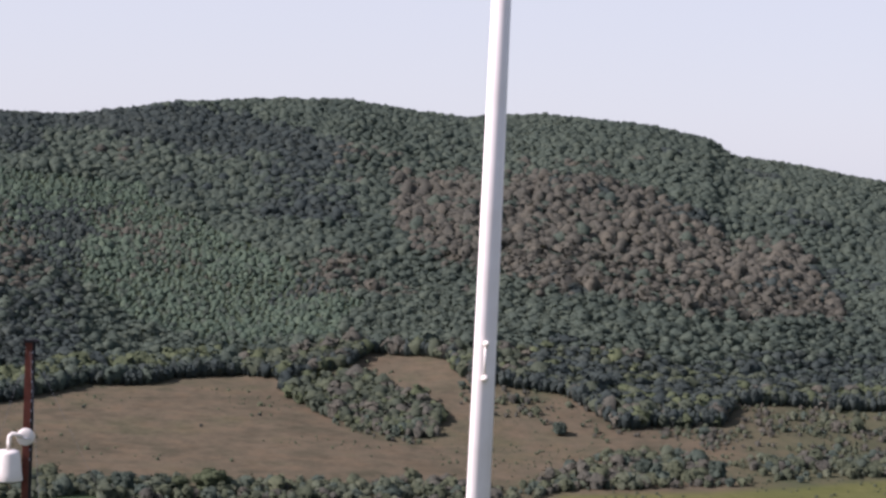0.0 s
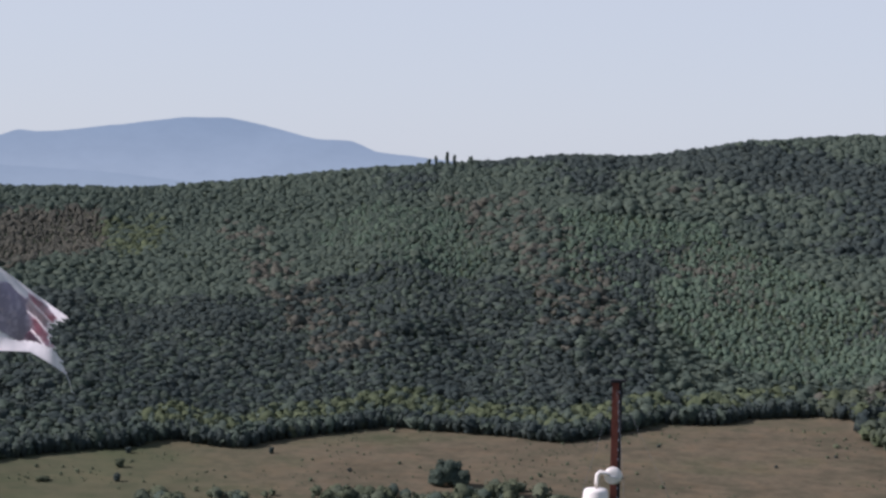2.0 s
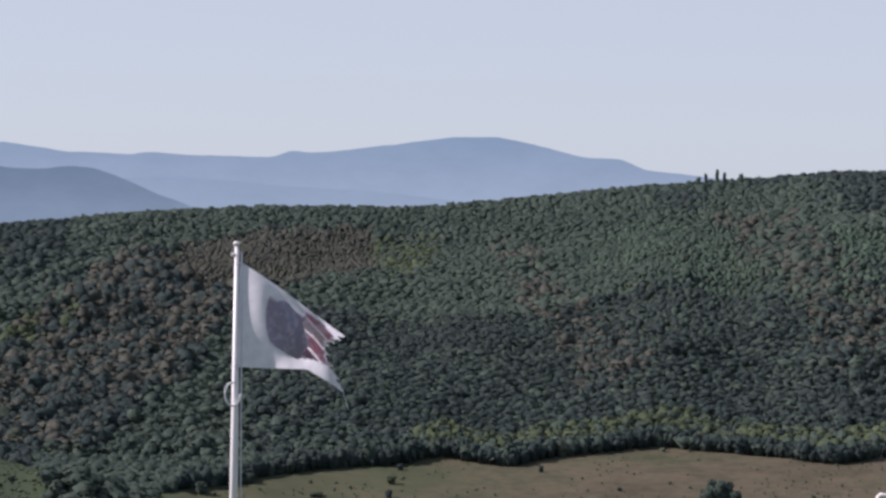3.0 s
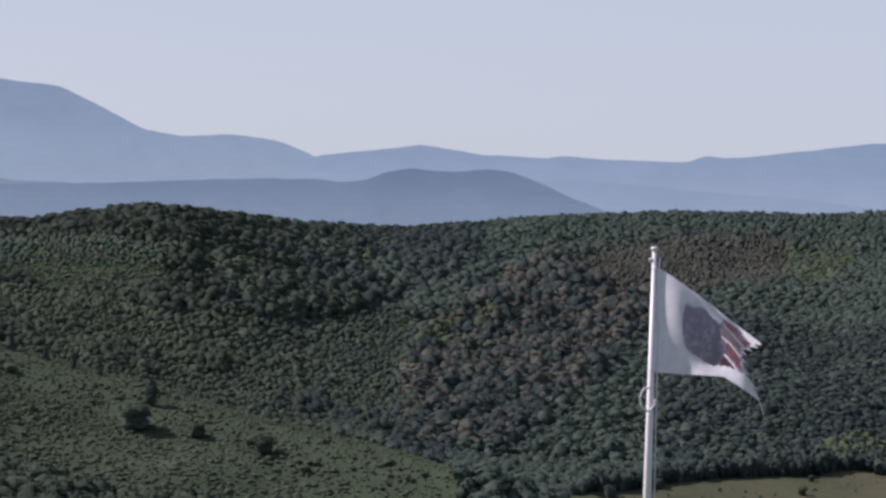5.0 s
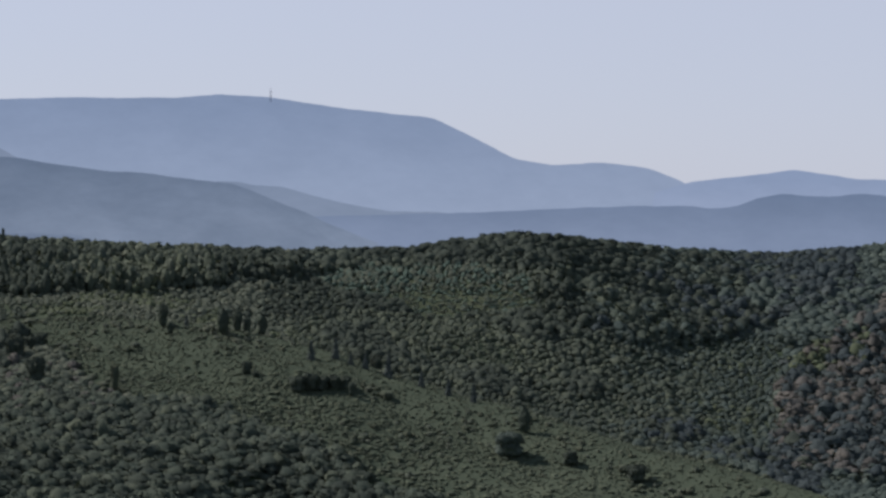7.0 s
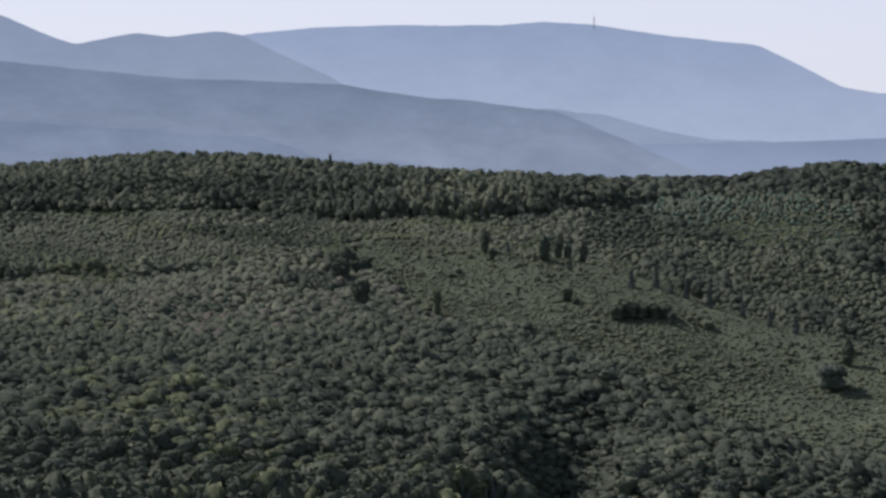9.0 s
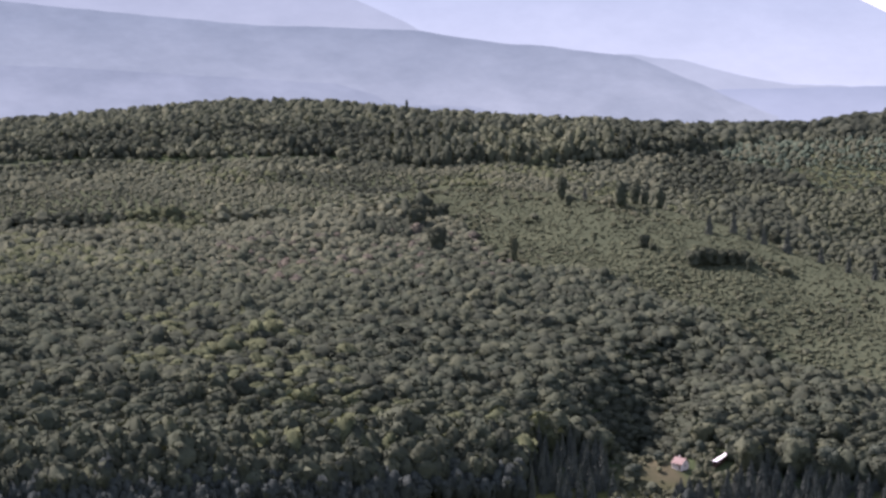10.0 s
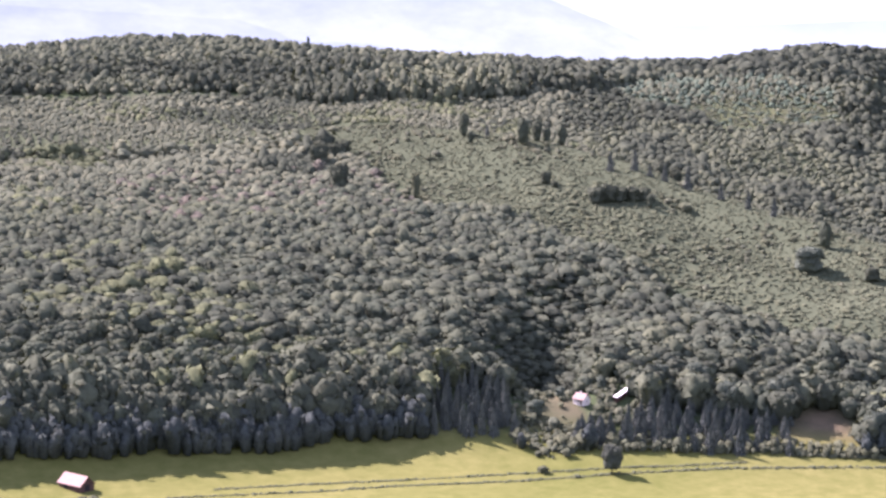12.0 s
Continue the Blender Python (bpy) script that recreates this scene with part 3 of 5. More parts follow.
def jittered(step, seed, az0, az1, d0, d1):
    """Places in the plan on a loose grid, within headings and distances."""
    rng = np.random.default_rng(seed)
    g = np.arange(-2600, 2600, step)
    X, Y = np.meshgrid(g, g)
    X, Y = X.ravel() + rng.uniform(-0.45, 0.45, X.size) * step, Y.ravel() + rng.uniform(-0.45, 0.45, Y.size) * step
    a, d = np.degrees(np.arctan2(X, Y)), np.hypot(X, Y)
    k = (a > az0) & (a < az1) & (d > d0) & (d < d1)
    return X[k], Y[k], a[k], d[k]


TREE_RNG = np.random.default_rng(4)
NEAR_CROWNS = [puff(TREE_RNG, 8, 4, 12, 54, 0.16, 0.15) for _ in range(14)]
SLOPE_CROWNS = [puff(TREE_RNG, 5, 3, 5, 8, 0.2, 0.9) for _ in range(14)]
MIDDLE_CROWNS = [puff(TREE_RNG, 5, 3, 6, 13, 0.26, 0.40) for _ in range(14)]
FAR_CROWNS = [puff(TREE_RNG, 5, 3, 6, 4, 0.27, 0.4) for _ in range(14)]
YOUNG_CROWNS = [puff(TREE_RNG, 4, 3, 4, 6, 0.26, 0.7) for _ in range(14)]
BUSH_CROWNS = [puff(TREE_RNG, 6, 3, 7, 24, 0.19, 0.95) for _ in range(12)]
EDGE_CROWNS = [puff(TREE_RNG, 6, 4, 7, 18, 0.19, -0.05) for _ in range(12)]
LOW_CROWNS = [puff(TREE_RNG, 4, 3, 4, 3, 0.24, 0.9) for _ in range(10)]


def clearing(a, d, x, y):
    """Open ground round the cottage, the bare bank and the gaps above the pasture."""
    wob = value_noise(x, y, 26, 53) * 0.55
    yard = 1 - np.hypot((a + 49.8) / 1.15, (d - 880) / 42)
    bank = 1 - np.hypot((a + 42.4) / 1.15, (d - 888) / 34)
    shed = 1 - np.hypot((a + 48.1) / 0.95, (d - 906) / 26)
    return np.maximum.reduce([yard, bank, shed]) + wob > 0.0


def thicket(a, d):
    """The mound of trees that stands out into the pasture."""
    return 1 - np.hypot((a + 2.15) / 2.15, (d - 1372 + 21 * (a + 2.15)) / 52)


def wooded(a, d, x, y):
    """Where the closed woods stand."""
    wob = value_noise(x, y, 50, 51) * 12
    east = (a > -31) & ((d > wood_edge(a) + wob * 0.6) | (thicket(a, d) + value_noise(x, y, 30, 52) * 0.25 > 0))
    west = (a <= -31) & (d > foot_d(a) + 6 + wob * 0.6)
    return (east | west) & (scrub_mask(x, y) < 0.5) & (d < crest_d(a) + 45) & ~clearing(a, d, x, y) & ~spruce_ground(a, d)


def spruce_ground(a, d):
    one = (a > -53.3) & (a < -50.7) & (d > 853) & (d < 905)
    two = (a > -49.2) & (a < -43.2) & (d > 862) & (d < 902)
    return one | two


ZONES = (("near", 4.5, 71, 780, 960, NEAR_CROWNS), ("slope", 4.5, 76, 960, 1090, BUSH_CROWNS), ("upper_slope", 3.5, 75, 1090, 1330, SLOPE_CROWNS), ("middle", 5.4, 72, 1330, 1750, MIDDLE_CROWNS),
         ("far", 5.7, 73, 1750, 2480, FAR_CROWNS), ("young", 4.8, 74, 1100, 2150, YOUNG_CROWNS))


GROVES = ((-46.9, 1664, 0.6, 26), (-46.2, 1640, 0.5, 18), (-47.1, 1540, 0.9, 40), (-46.3, 1500, 0.7, 30), (-42.2, 1600, 0.9, 26), (-43.3, 1470, 0.9, 34),
          (-38.4, 1430, 0.8, 34), (-36.6, 1392, 0.9, 40), (-40.9, 1500, 0.5, 24), (-57.2, 1290, 0.9, 22), (-56.5, 1330, 0.4, 26), (-55.6, 1395, 0.7, 12),
          (-55.9, 1245, 0.35, 14), (-55.1, 1185, 0.4, 10))


def plant_woods():
    for zone, step, seed, d0, d1, crowns in ZONES:
        x, y, a, d = jittered(step, seed, -69.5, 14, d0, d1)
        g = young(a, d, x, y) > 0.5
        k = wooded(a, d, x, y) & (g if zone == "young" else ~g) & ~((a < -58.5) & (np.abs(d - 1608 - 2 * (a + 62)) < 6))
        x, y, a, d = x[k], y[k], a[k], d[k]
        rng = np.random.default_rng(seed)
        vigour = rng.lognormal(0.0, 0.30, len(x))
        u = rng.uniform(-1, 1, len(x))
        wa, wd = a + 0.35 * value_noise(x, y, 60, 65) + 0.25 * u, d + 26 * value_noise(x, y, 60, 66) + 24 * rng.uniform(-1, 1, len(x))
        wide = step * np.clip(1.9 * vigour ** 0.8, 1.4, 2.9)
        tall = np.clip(5.4 * vigour, 3.0, 13) * (1 + 0.22 * value_noise(x, y, 60, 81) + 0.13 * value_noise(x, y, 24, 83, 1))
        even = np.clip((a + 28) / 3, 0, 1) * np.clip((-11 - a) / 3, 0, 1)      # an even-aged plantation
        grey = (inside(wa, wd, GREY_ONE) | inside(wa, wd, GREY_TWO)) & (u > -0.55)
        even = even * ~grey
        tall = tall * (1 - 0.6 * even) + 4.4 * 0.6 * even
        wide = wide * (1 - 0.10 * even)
        grove = np.zeros(len(x))
        for ga, gd, ra, rd in GROVES:
            grove = np.maximum(grove, np.exp(-(((a - ga) / ra) ** 2 + ((d - gd) / rd) ** 2)))
        old = inside(wa, wd, BROWN_EAST) | inside(wa, wd, BROWN_WEST) | inside(wa, wd, TALL_BELT) & (a > -57)
        tall = tall * np.where(old, np.where((a < -41.5) & (a > -57), 2.1, 1.45), 1.0) * (1 + 0.9 * grove)
        wide = wide * np.where(old, 1.12, 1.0)
        if "slope" in zone:
            tall = np.clip(np.interp(d, [960, 1090, 1220], [5.6, 4.2, 3.2]) * vigour, 2.0, 12) * (1 + 0.25 * value_noise(x, y, 40, 84)) * (1 + 0.9 * grove)
            wide = wide * np.interp(d, [1080, 1220], [1.1, 1.0])
        if zone == "young":
            vigour = rng.lognormal(0.0, 0.26, len(x)) * np.exp(0.45 * value_noise(x, y, 75, 82))
            near_spur = np.exp(-((d - spur_d(a) - 20) / 110) ** 2) * (a < -37)
            knoll = inside(a, d, KNOLL_CLEARING)
            vigour = vigour * (1 - 0.35 * near_spur) * (1 + 1.6 * grove)
            tall = np.clip(np.where(a > -35.3, 3.6, 3.0) * vigour * (1 - 0.6 * knoll), 0.8, 11)
            wide = np.clip(np.where(a > -35.3, 6.2, 6.4) * vigour ** 0.75, 2.4, 12)
        wide = wide * np.where((a < -50) & (d > 1560) & (zone != "young"), 0.74, 1.0)
        top = np.clip((crest_d(a) - d) / 160, 0, 1)
        tall = np.where(d > 1700, tall * top + (1 - top) * (7.5 + np.where(a > -37, 4.0, 5.0) * (np.clip(vigour, 0.5, 1.7) - 1)), tall)
        lane = (a < -58.5) & (np.abs(d - 1630 - 2 * (a + 62)) < 14)
        tall = tall + np.where(lane, 2.0, 0.0)
        front = np.where(a > -31, d - wood_edge(a), d - foot_d(a))
        tall = tall + np.where(front < 45, np.interp(a, [-70, -50, -46, -40, -25, 10], [10, 10, 5, 5, 7, 4]), 0) * rng.uniform(0.6, 1.1, len(x))
        wide = wide * np.where(front < 45, np.where(a < -50, 1.25, 1.15), 1.0)

        brown = inside(wa, wd, BROWN_EAST) & (u > -0.75) | inside(wa, wd, BROWN_WEST) & (u > np.where(d < 1500, 0.35, 0.0)) | inside(wa, wd, BROWN_PLATEAU) | grey & (u > 0.4)
        brown |= (a < -49) & (a > -62) & (d > 1000) & (d < 1280) & (u > 0.8)
        brown |= (d > 1640) & (d < 2150) & (a > -10) & (value_noise(x, y, 90, 67) + 0.4 * u > 0.62)
        brown |= (a > -5.5) & (d < 1500) & (u > 0.5)
        brown &= ~inside(a, d, KNOLL_CLEARING)
        yellow = inside(wa, wd, YELLOW_WEST) & (u > 0.45) | inside(wa, wd, YELLOW_MID) & (u > -0.2)
        yellow |= (a > -24) & (a < -6) & (front > 14) & (front < 55 + 25 * value_noise(x, y, 50, 87)) & (u > -0.35)
        yellow |= (a > -5.5) & (d < 1500) & (u < -0.7) | (a < -36) & ~inside(wa, wd, TALL_BELT) & ~inside(a, d, KNOLL_CLEARING) & (value_noise(x, y, 120, 62) + 0.25 * u > 0.5) & (grove < 0.3)
        brown &= ~yellow
        n2 = value_noise(x, y, 110, 62) + 0.16 * u
        dark = inside(wa, wd, DARK_TOP) | (grove > 0.35) | (n2 < np.where((a < -45) & (d < 1330), -2.0, -0.42)) | (a < -33.5) & inside(wa, wd, TALL_BELT) & (n2 < 0.12)
        dark |= inside(wa, wd, BROWN_WEST) & ~brown
        dark |= np.hypot((a - 5.4) / 2.2, (d - 1935 + 8 * (a - 5.4)) / 26) < 1
        dark |= (a > -35.8) & (a < -34.4) & (d < 1480)
        dark |= (a > -28.5) & (a < -10) & (d < 1760 + 60 * value_noise(x, y, 90, 68)) & (u > -0.35) & (front > 20)
        # dark leaves along the wood's foot put its backlit shade into the colour
        dark |= (a < -50) & (front < 24) & (u > -0.6) | (a < -50) & (d < 960) & (u > 0.2)
        brown, yellow = brown & ~((a < -50) & (front < 24)), yellow & ~((a < -50) & (front < 24))
        dark &= ~(brown | yellow | inside(a, d, KNOLL_CLEARING))
        fresh = inside(a, d, KNOLL_CLEARING) & (u > -0.7) & (zone == "young") | ~(brown | yellow | dark) & (a > -31) & (zone == "young") & (u > np.where(a < -13, 0.1, -0.6))
        olive = ~(brown | yellow | dark | fresh) & (a + 40.5 + 4.0 * value_noise(x, y, 160, 64) + 3 * u < 0)
        olive |= ~(brown | yellow | dark) & (a > -5.5) & (d < 1500)
        green = ~(brown | yellow | dark | fresh | olive)
        # darker leaves in the ravine paint in the shade that lies there
        dark |= (np.hypot((a + 50.6 - 0.005 * (d - 930)) / 1.3, (d - 960) / 55) < 1) & (u > -0.8)
        # more dark leaves low on the slope, painting in the thinner haze
        dark |= (a < -40) & (d < 1160) & (0.8 * value_noise(x, y, 60, 85) + u > 0.25)
        dark |= (a > 2.5) & (front > 22) & (front < 120 + 60 * value_noise(x, y, 70, 69)) & (u > -0.3)
        olive, green, brown, yellow = olive & ~dark, green & ~dark, brown & ~dark, yellow & ~dark
        pale = fresh & inside(a, d, KNOLL_CLEARING) & (u > 0.15)
        fresh = fresh & ~pale
        # paler leaves high in the west put the haze of distance into the colour
        pale |= olive & (a < -49) & (d > 1240 + 60 * u) & (~inside(wa, wd, TALL_BELT) | (u > 0.7))
        cool = olive & ~pale & (d < 1330) & (u > np.interp(d, [1100, 1250], [-0.7, 0.0]))          # darker, cooler trees lower down, with the thinner haze put into their colour
        olive, green, dark = olive & ~pale & ~cool, green | cool & (u < 0.5), dark | cool & (u >= 0.5)
        west = a + 3.0 * u + 2.5 * value_noise(x, y, 80, 86) < -37.5
        for what, mask, mat, label in (("soft_green", green & west, SOFT_GREEN, "soft green broadleaf woods on the hillside"),
                                       ("dusky", dark & west, DUSKY, "dark olive stand of broadleaf woods"),
                                       ("fresh", fresh, FRESH, "young fresh green broadleaf woods on the hillside"),
                                       ("green", green & ~west, GREEN, "closed green broadleaf woods on the hillside"),
                                       ("pale", pale, PALE, "young pale olive broadleaf woods on the hillside"),
                                       ("olive", olive, OLIVE, "closed olive-green broadleaf woods on the hillside"),
                                       ("turning", brown, BROWN, "broadleaf woods turning brown on the hillside"),
                                       ("dark", dark & ~west, DARK, "dark green stand of broadleaf woods"),
                                       ("yellow", yellow, YELLOW, "yellow-green stand of broadleaf woods")):
            scatter("woods_" + what + "_" + zone, x[mask], y[mask], wide[mask], tall[mask], crowns, mat, label)


plant_woods()


def plant_scrub():
    x, y, a, d = jittered(2.9, 91, -60, -30, 950, 1480)
    rng = np.random.default_rng(91)
    k = (scrub_mask(x, y) >= 0.5) & (rng.uniform(0, 1, len(x)) < 0.85 + 0.4 * value_noise(x, y, 50, 92))
    x, y = x[k], y[k]
    v = rng.lognormal(0, 0.34, len(x)) * np.interp(np.hypot(x, y) - spur_d(np.degrees(np.arctan2(x, y))), [-260, -60, 0], [1.5, 1.0, 0.8])
    scatter("hillside_scrub", x, y, np.clip(2.8 * v, 1.4, 8), np.clip(0.6 * v, 0.3, 3), LOW_CROWNS, HILL_SCRUB, "low green scrub on the open hillside", category="scrub")
    # bushes along the stream and on the pasture
    x, y, a, d = jittered(4.6, 95, -24, 14, 1085, 1480)
    n, w = value_noise(x, y, 45, 96), value_noise(x, y, 17, 105, 2)
    u = rng.uniform(-1, 1, len(x))
    bank_ = np.interp(a, [-24, -12, -8, -2, 2, 3.5, 7.4, 9.7, 12.2], [1095, 1100, 1098, 1105, 1120, 1166, 1192, 1220, 1262])
    deep = np.interp(a, [-24, -20, -14, -10, -3, 3, 5, 8, 9, 13], [70, 90, 95, 52, 50, 40, 85, 70, 60, 50]) * (1 + 0.5 * value_noise(x, y, 90, 97))
    stream = (d > bank_) & (d < bank_ + deep) & (n + 0.5 * w + 0.3 * u > -0.25)
    shelf = (a > 0.4) & (a < 8.5) & (d > wood_edge(a) - 85) & (d < wood_edge(a)) & (w + 0.5 * n + 0.35 * u > np.interp(d - wood_edge(a), [-85, -50, 0], [0.72, 0.45, 0.12]))
    slope = (a > 7.2) & (d > 1275) & (d < wood_edge(a)) & (w + 0.4 * n + 0.4 * u > np.interp(d, [1275, 1400], [0.35, 0.12]))
    foot = (thicket(a, d + 22) > 0) & (a > -3.5) & (n + u * 0.3 > 0.0)
    k = stream | shelf | slope | foot
    x, y, a, stream, w = x[k], y[k], a[k], stream[k], w[k]
    v = rng.lognormal(0, 0.38, len(x)) * np.where(stream, 0.95 + 0.35 * w, 0.62)
    dry = (rng.uniform(0, 1, len(x)) < np.where(stream, 0.16, 0.42)) & (a > -9)
    kind = rng.uniform(0, 1, len(x)) + 0.35 * value_noise(x, y, 40, 104)
    for name, s, mat, label in (("pasture_bushes", ~dry & (kind < 0.45), SCRUB, "thicket of olive bushes and small trees along the pasture"),
                                ("green_pasture_bushes", ~dry & (kind >= 0.45) & (kind < 0.68), GREEN, "green bushes and small trees along the pasture"),
                                ("pale_pasture_bushes", ~dry & (kind >= 0.68), PALE, "pale olive bushes along the pasture"),
                                ("dry_pasture_bushes", dry, BROWN, "brownish bushes scattered over the pasture slope")):
        scatter(name, x[s], y[s], np.clip(6.2 * v[s], 1.8, 14), np.clip(4.4 * v[s], 1.2, 12), BUSH_CROWNS, mat, label, category="bushes")
    # undergrowth that closes the edge of the woods
    x, y, a, d = jittered(3.1, 103, -71, 17, 780, 1520)
    front = np.where(a > -31, d - wood_edge(a), d - foot_d(a)) - 0.6 * value_noise(x, y, 50, 51) * 12
    k = (front > -2) & (front < 12) & ~clearing(a, d, x, y) & ~spruce_ground(a, d) & (np.abs(a + 31) > 0.6)
    x, y = x[k], y[k]
    v = rng.lognormal(0, 0.17, len(x))
    tallness = np.where(np.degrees(np.arctan2(x, y)) < -50, 11.0, 9.0)
    # its dark leaves put the shade under the wood's edge into the colour
    scatter("edge_undergrowth", x, y, (0.35 * tallness + 3.4) * v, tallness * v, EDGE_CROWNS, DARK, "leafy undergrowth along the edge of the woods", category="undergrowth")
    # tufts on the dry pasture
    x, y, a, d = jittered(5.5, 98, -31, 13, 1130, 1500)
    k = (straw_mask(x, y) > 0.5) & (value_noise(x, y, 60, 99) + rng.uniform(-0.6, 0.6, len(x)) > np.where(a > 0, 0.30, 0.48))
    x, y = x[k], y[k]
    v = rng.lognormal(0, 0.4, len(x))
    scatter("pasture_tufts", x, y, 1.7 * v, 0.9 * v, LOW_CROWNS, SCRUB, "olive weed tufts on the dry pasture", category="weeds")
    # brambles in the cottage clearing and along its foot
    x, y, a, d = jittered(2.5, 101, -51.2, -46.8, 850, 935)
    k = clearing(a, d, x, y) & (value_noise(x, y, 18, 102) + rng.uniform(-0.5, 0.5, len(x)) > np.where((a < -49.2) & (np.abs(d - 890) < 5), 0.3, np.where(a > -48.8, -1.5, -0.28))) & (np.hypot((a + 47.8) / 0.3, (d - 912) / 13) > 1) & (np.hypot((a + 49.0) / 0.5, (d - 899) / 14) > 1) & (a < -47)
    x, y = x[k], y[k]
    v = rng.lognormal(0, 0.35, len(x))
    u = rng.uniform(0, 1, len(x))
    for name, s, mat, label in (("clearing_brambles", u < 0.6, SCRUB, "olive brambles round the cottage clearing"),
                                ("pale_clearing_brambles", u >= 0.6, PALE, "pale olive brambles round the cottage clearing")):
        scatter(name, x[s], y[s], 3.0 * v[s], 2.0 * v[s], BUSH_CROWNS, mat, label, category="brambles")
    x, y, a, d = jittered(2.0, 106, -49.9, -40.5, 850, 900)
    k = (np.abs(d - foot_d(a) + 1 + 2 * value_noise(x, y, 30, 107)) < 4.5) & (rng.uniform(0, 1, len(x)) < 0.8)
    x, y = x[k], y[k]
    v = rng.lognormal(0, 0.3, len(x))
    scatter("hedge_below_spruces", x, y, 3.2 * v, 3.0 * v, BUSH_CROWNS, SCRUB, "olive hedge of bushes along the foot of the spruces", category="hedge")
    # taller bushes scattered over the open hillside
    x, y, a, d = jittered(5.0, 108, -60, -30, 950, 1480)
    k = (scrub_mask(x, y) >= 0.5) & (value_noise(x, y, 38, 109) + rng.uniform(-0.5, 0.5, len(x)) > 0.48)
    x, y = x[k], y[k]
    v, u = rng.lognormal(0, 0.35, len(x)), rng.uniform(0, 1, len(x))
    for name, s, mat, label in (("hillside_bushes", u < 0.55, SCRUB, "olive bushes scattered over the open hillside"),
                                ("pale_hillside_bushes", u >= 0.55, PALE, "pale olive bushes scattered over the open hillside")):
        scatter(name, x[s], y[s], 3.8 * v[s], 1.7 * v[s], BUSH_CROWNS, mat, label, category="bushes")


plant_scrub()


def plant_line(name, rows, seed, size, label, material):
    """A hedge or rank ditch growth along a line over the meadow."""
    rng = np.random.default_rng(seed)
    a = np.array([r[0] for r in rows])
    d = np.array([r[1] for r in rows])
    t = np.arange(a.min(), a.max(), 0.011)
    o = np.argsort(a)
    x, y = polar(t + rng.uniform(-0.03, 0.03, len(t)), np.interp(t, a[o], d[o]) + rng.normal(0, 0.6, len(t)))
    keep = value_noise(x, y, 25, seed) + rng.uniform(-0.3, 0.3, len(x)) > -0.55
    x, y = x[keep], y[keep]
    v = rng.lognormal(0, 0.40, len(x)) * size * 0.8
    scatter(name, x, y, 1.2 * v, 0.38 * v, LOW_CROWNS, material, label, category="hedge")


plant_line("meadow_ditch", ((-59.2, 800), (-54.15, 818), (-50.2, 834), (-46.27, 850), (-44.4, 860)), 111, 1.0, "rank grass and shrubs along the meadow ditch", HILL_SCRUB)
plant_line("meadow_hedge", ((-60.5, 786), (-56.52, 796), (-54.15, 808), (-50.98, 820), (-47.83, 836), (-44.71, 852), (-40.6, 868), (-34, 890)), 112, 1.1, "low hedge along the meadow track", HILL_SCRUB)
plant_line("stream_willows", ((-43.2, 872), (-41.5, 876), (-40, 880), (-37, 890)), 113, 2.2, "grey-green willow scrub at the meadow's end", SCRUB)


# ---- poles of the castle yard ----
def part(name, bm, material, parent, label="", smooth=True):
    me = bpy.data.meshes.new(name)
    bm.to_mesh(me)
    bm.free()
    me.materials.append(material)
    if smooth:
        for p in me.polygons:
            p.use_smooth = True
    ob = new(name, me)
    ob.parent = parent
    if label:
        tagged(ob, label)
    return ob


def tube(points, radii, n=16):
    """A round bar along points, capped."""
    bm = bmesh.new()
    rings = []
    pts = [Vector(p) for p in points]
    for i, p in enumerate(pts):
        d = (pts[min(i + 1, len(pts) - 1)] - pts[max(i - 1, 0)]).normalized()
        q = d.to_track_quat("Z", "Y")
        r = radii[i] if isinstance(radii, (list, tuple)) else radii
        rings.append([bm.verts.new(p + q @ Vector((r * math.cos(6.28319 * k / n), r * math.sin(6.28319 * k / n), 0))) for k in range(n)])
    for a, b in zip(rings, rings[1:]):
        for k in range(n):
            bm.faces.new((a[k], a[(k + 1) % n], b[(k + 1) % n], b[k]))
    bm.faces.new(rings[0][::-1])
    bm.faces.new(rings[-1])
    return bm


def white_paint():
    m = Mat("white_paint", rough=0.4, spec=0.4)
    m.color(m.mix(1.0, (0.76, 0.70, 0.63), m.ramp(m.noise(6.0, 5.0), ((0.3, (0.9, 0.89, 0.87)), (0.7, (1, 1, 1)))), "MULTIPLY"))
    m.bump(m.noise(40.0, 3.0), 0.1, 0.002)
    return m.m


WHITE = white_paint()


def plain(name, color, rough=0.7, metal=0.0, scale=3.0, spread=0.25, bump=0.0):
    """A painted, timber or metal surface with blotches and fine wear."""
    m = Mat(name, rough=rough, metal=metal)
    lo, hi = tuple(c * (1 - spread) for c in color), tuple(min(1.0, c * (1 + spread)) for c in color)
    m.color(m.mix(0.35, m.ramp(m.noise(scale, 5.0, 0.65), ((0.3, lo), (0.7, hi))), m.ramp(m.noise(scale * 9, 3.0), ((0.3, lo), (0.7, hi)))))
    if bump:
        m.bump(m.noise(scale * 8, 4.0), 0.6, bump)
    return m.m


RUST = plain("rusty_iron", (0.115, 0.035, 0.022), 0.85, 0.2, 14.0, 0.4, 0.003)
IRON = plain("dark_iron", (0.012, 0.011, 0.012), 0.9, 0.0, 20.0, 0.2)
ENAMEL = plain("white_enamel", (0.66, 0.61, 0.53), 0.3, 0.0, 12.0, 0.06)
ROPE = plain("pale_rope", (0.55, 0.54, 0.52), 0.9, 0.0, 60.0, 0.2, 0.002)
BARK = plain("bark", (0.075, 0.060, 0.045), 0.95, 0.0, 2.5, 0.35, 0.02)
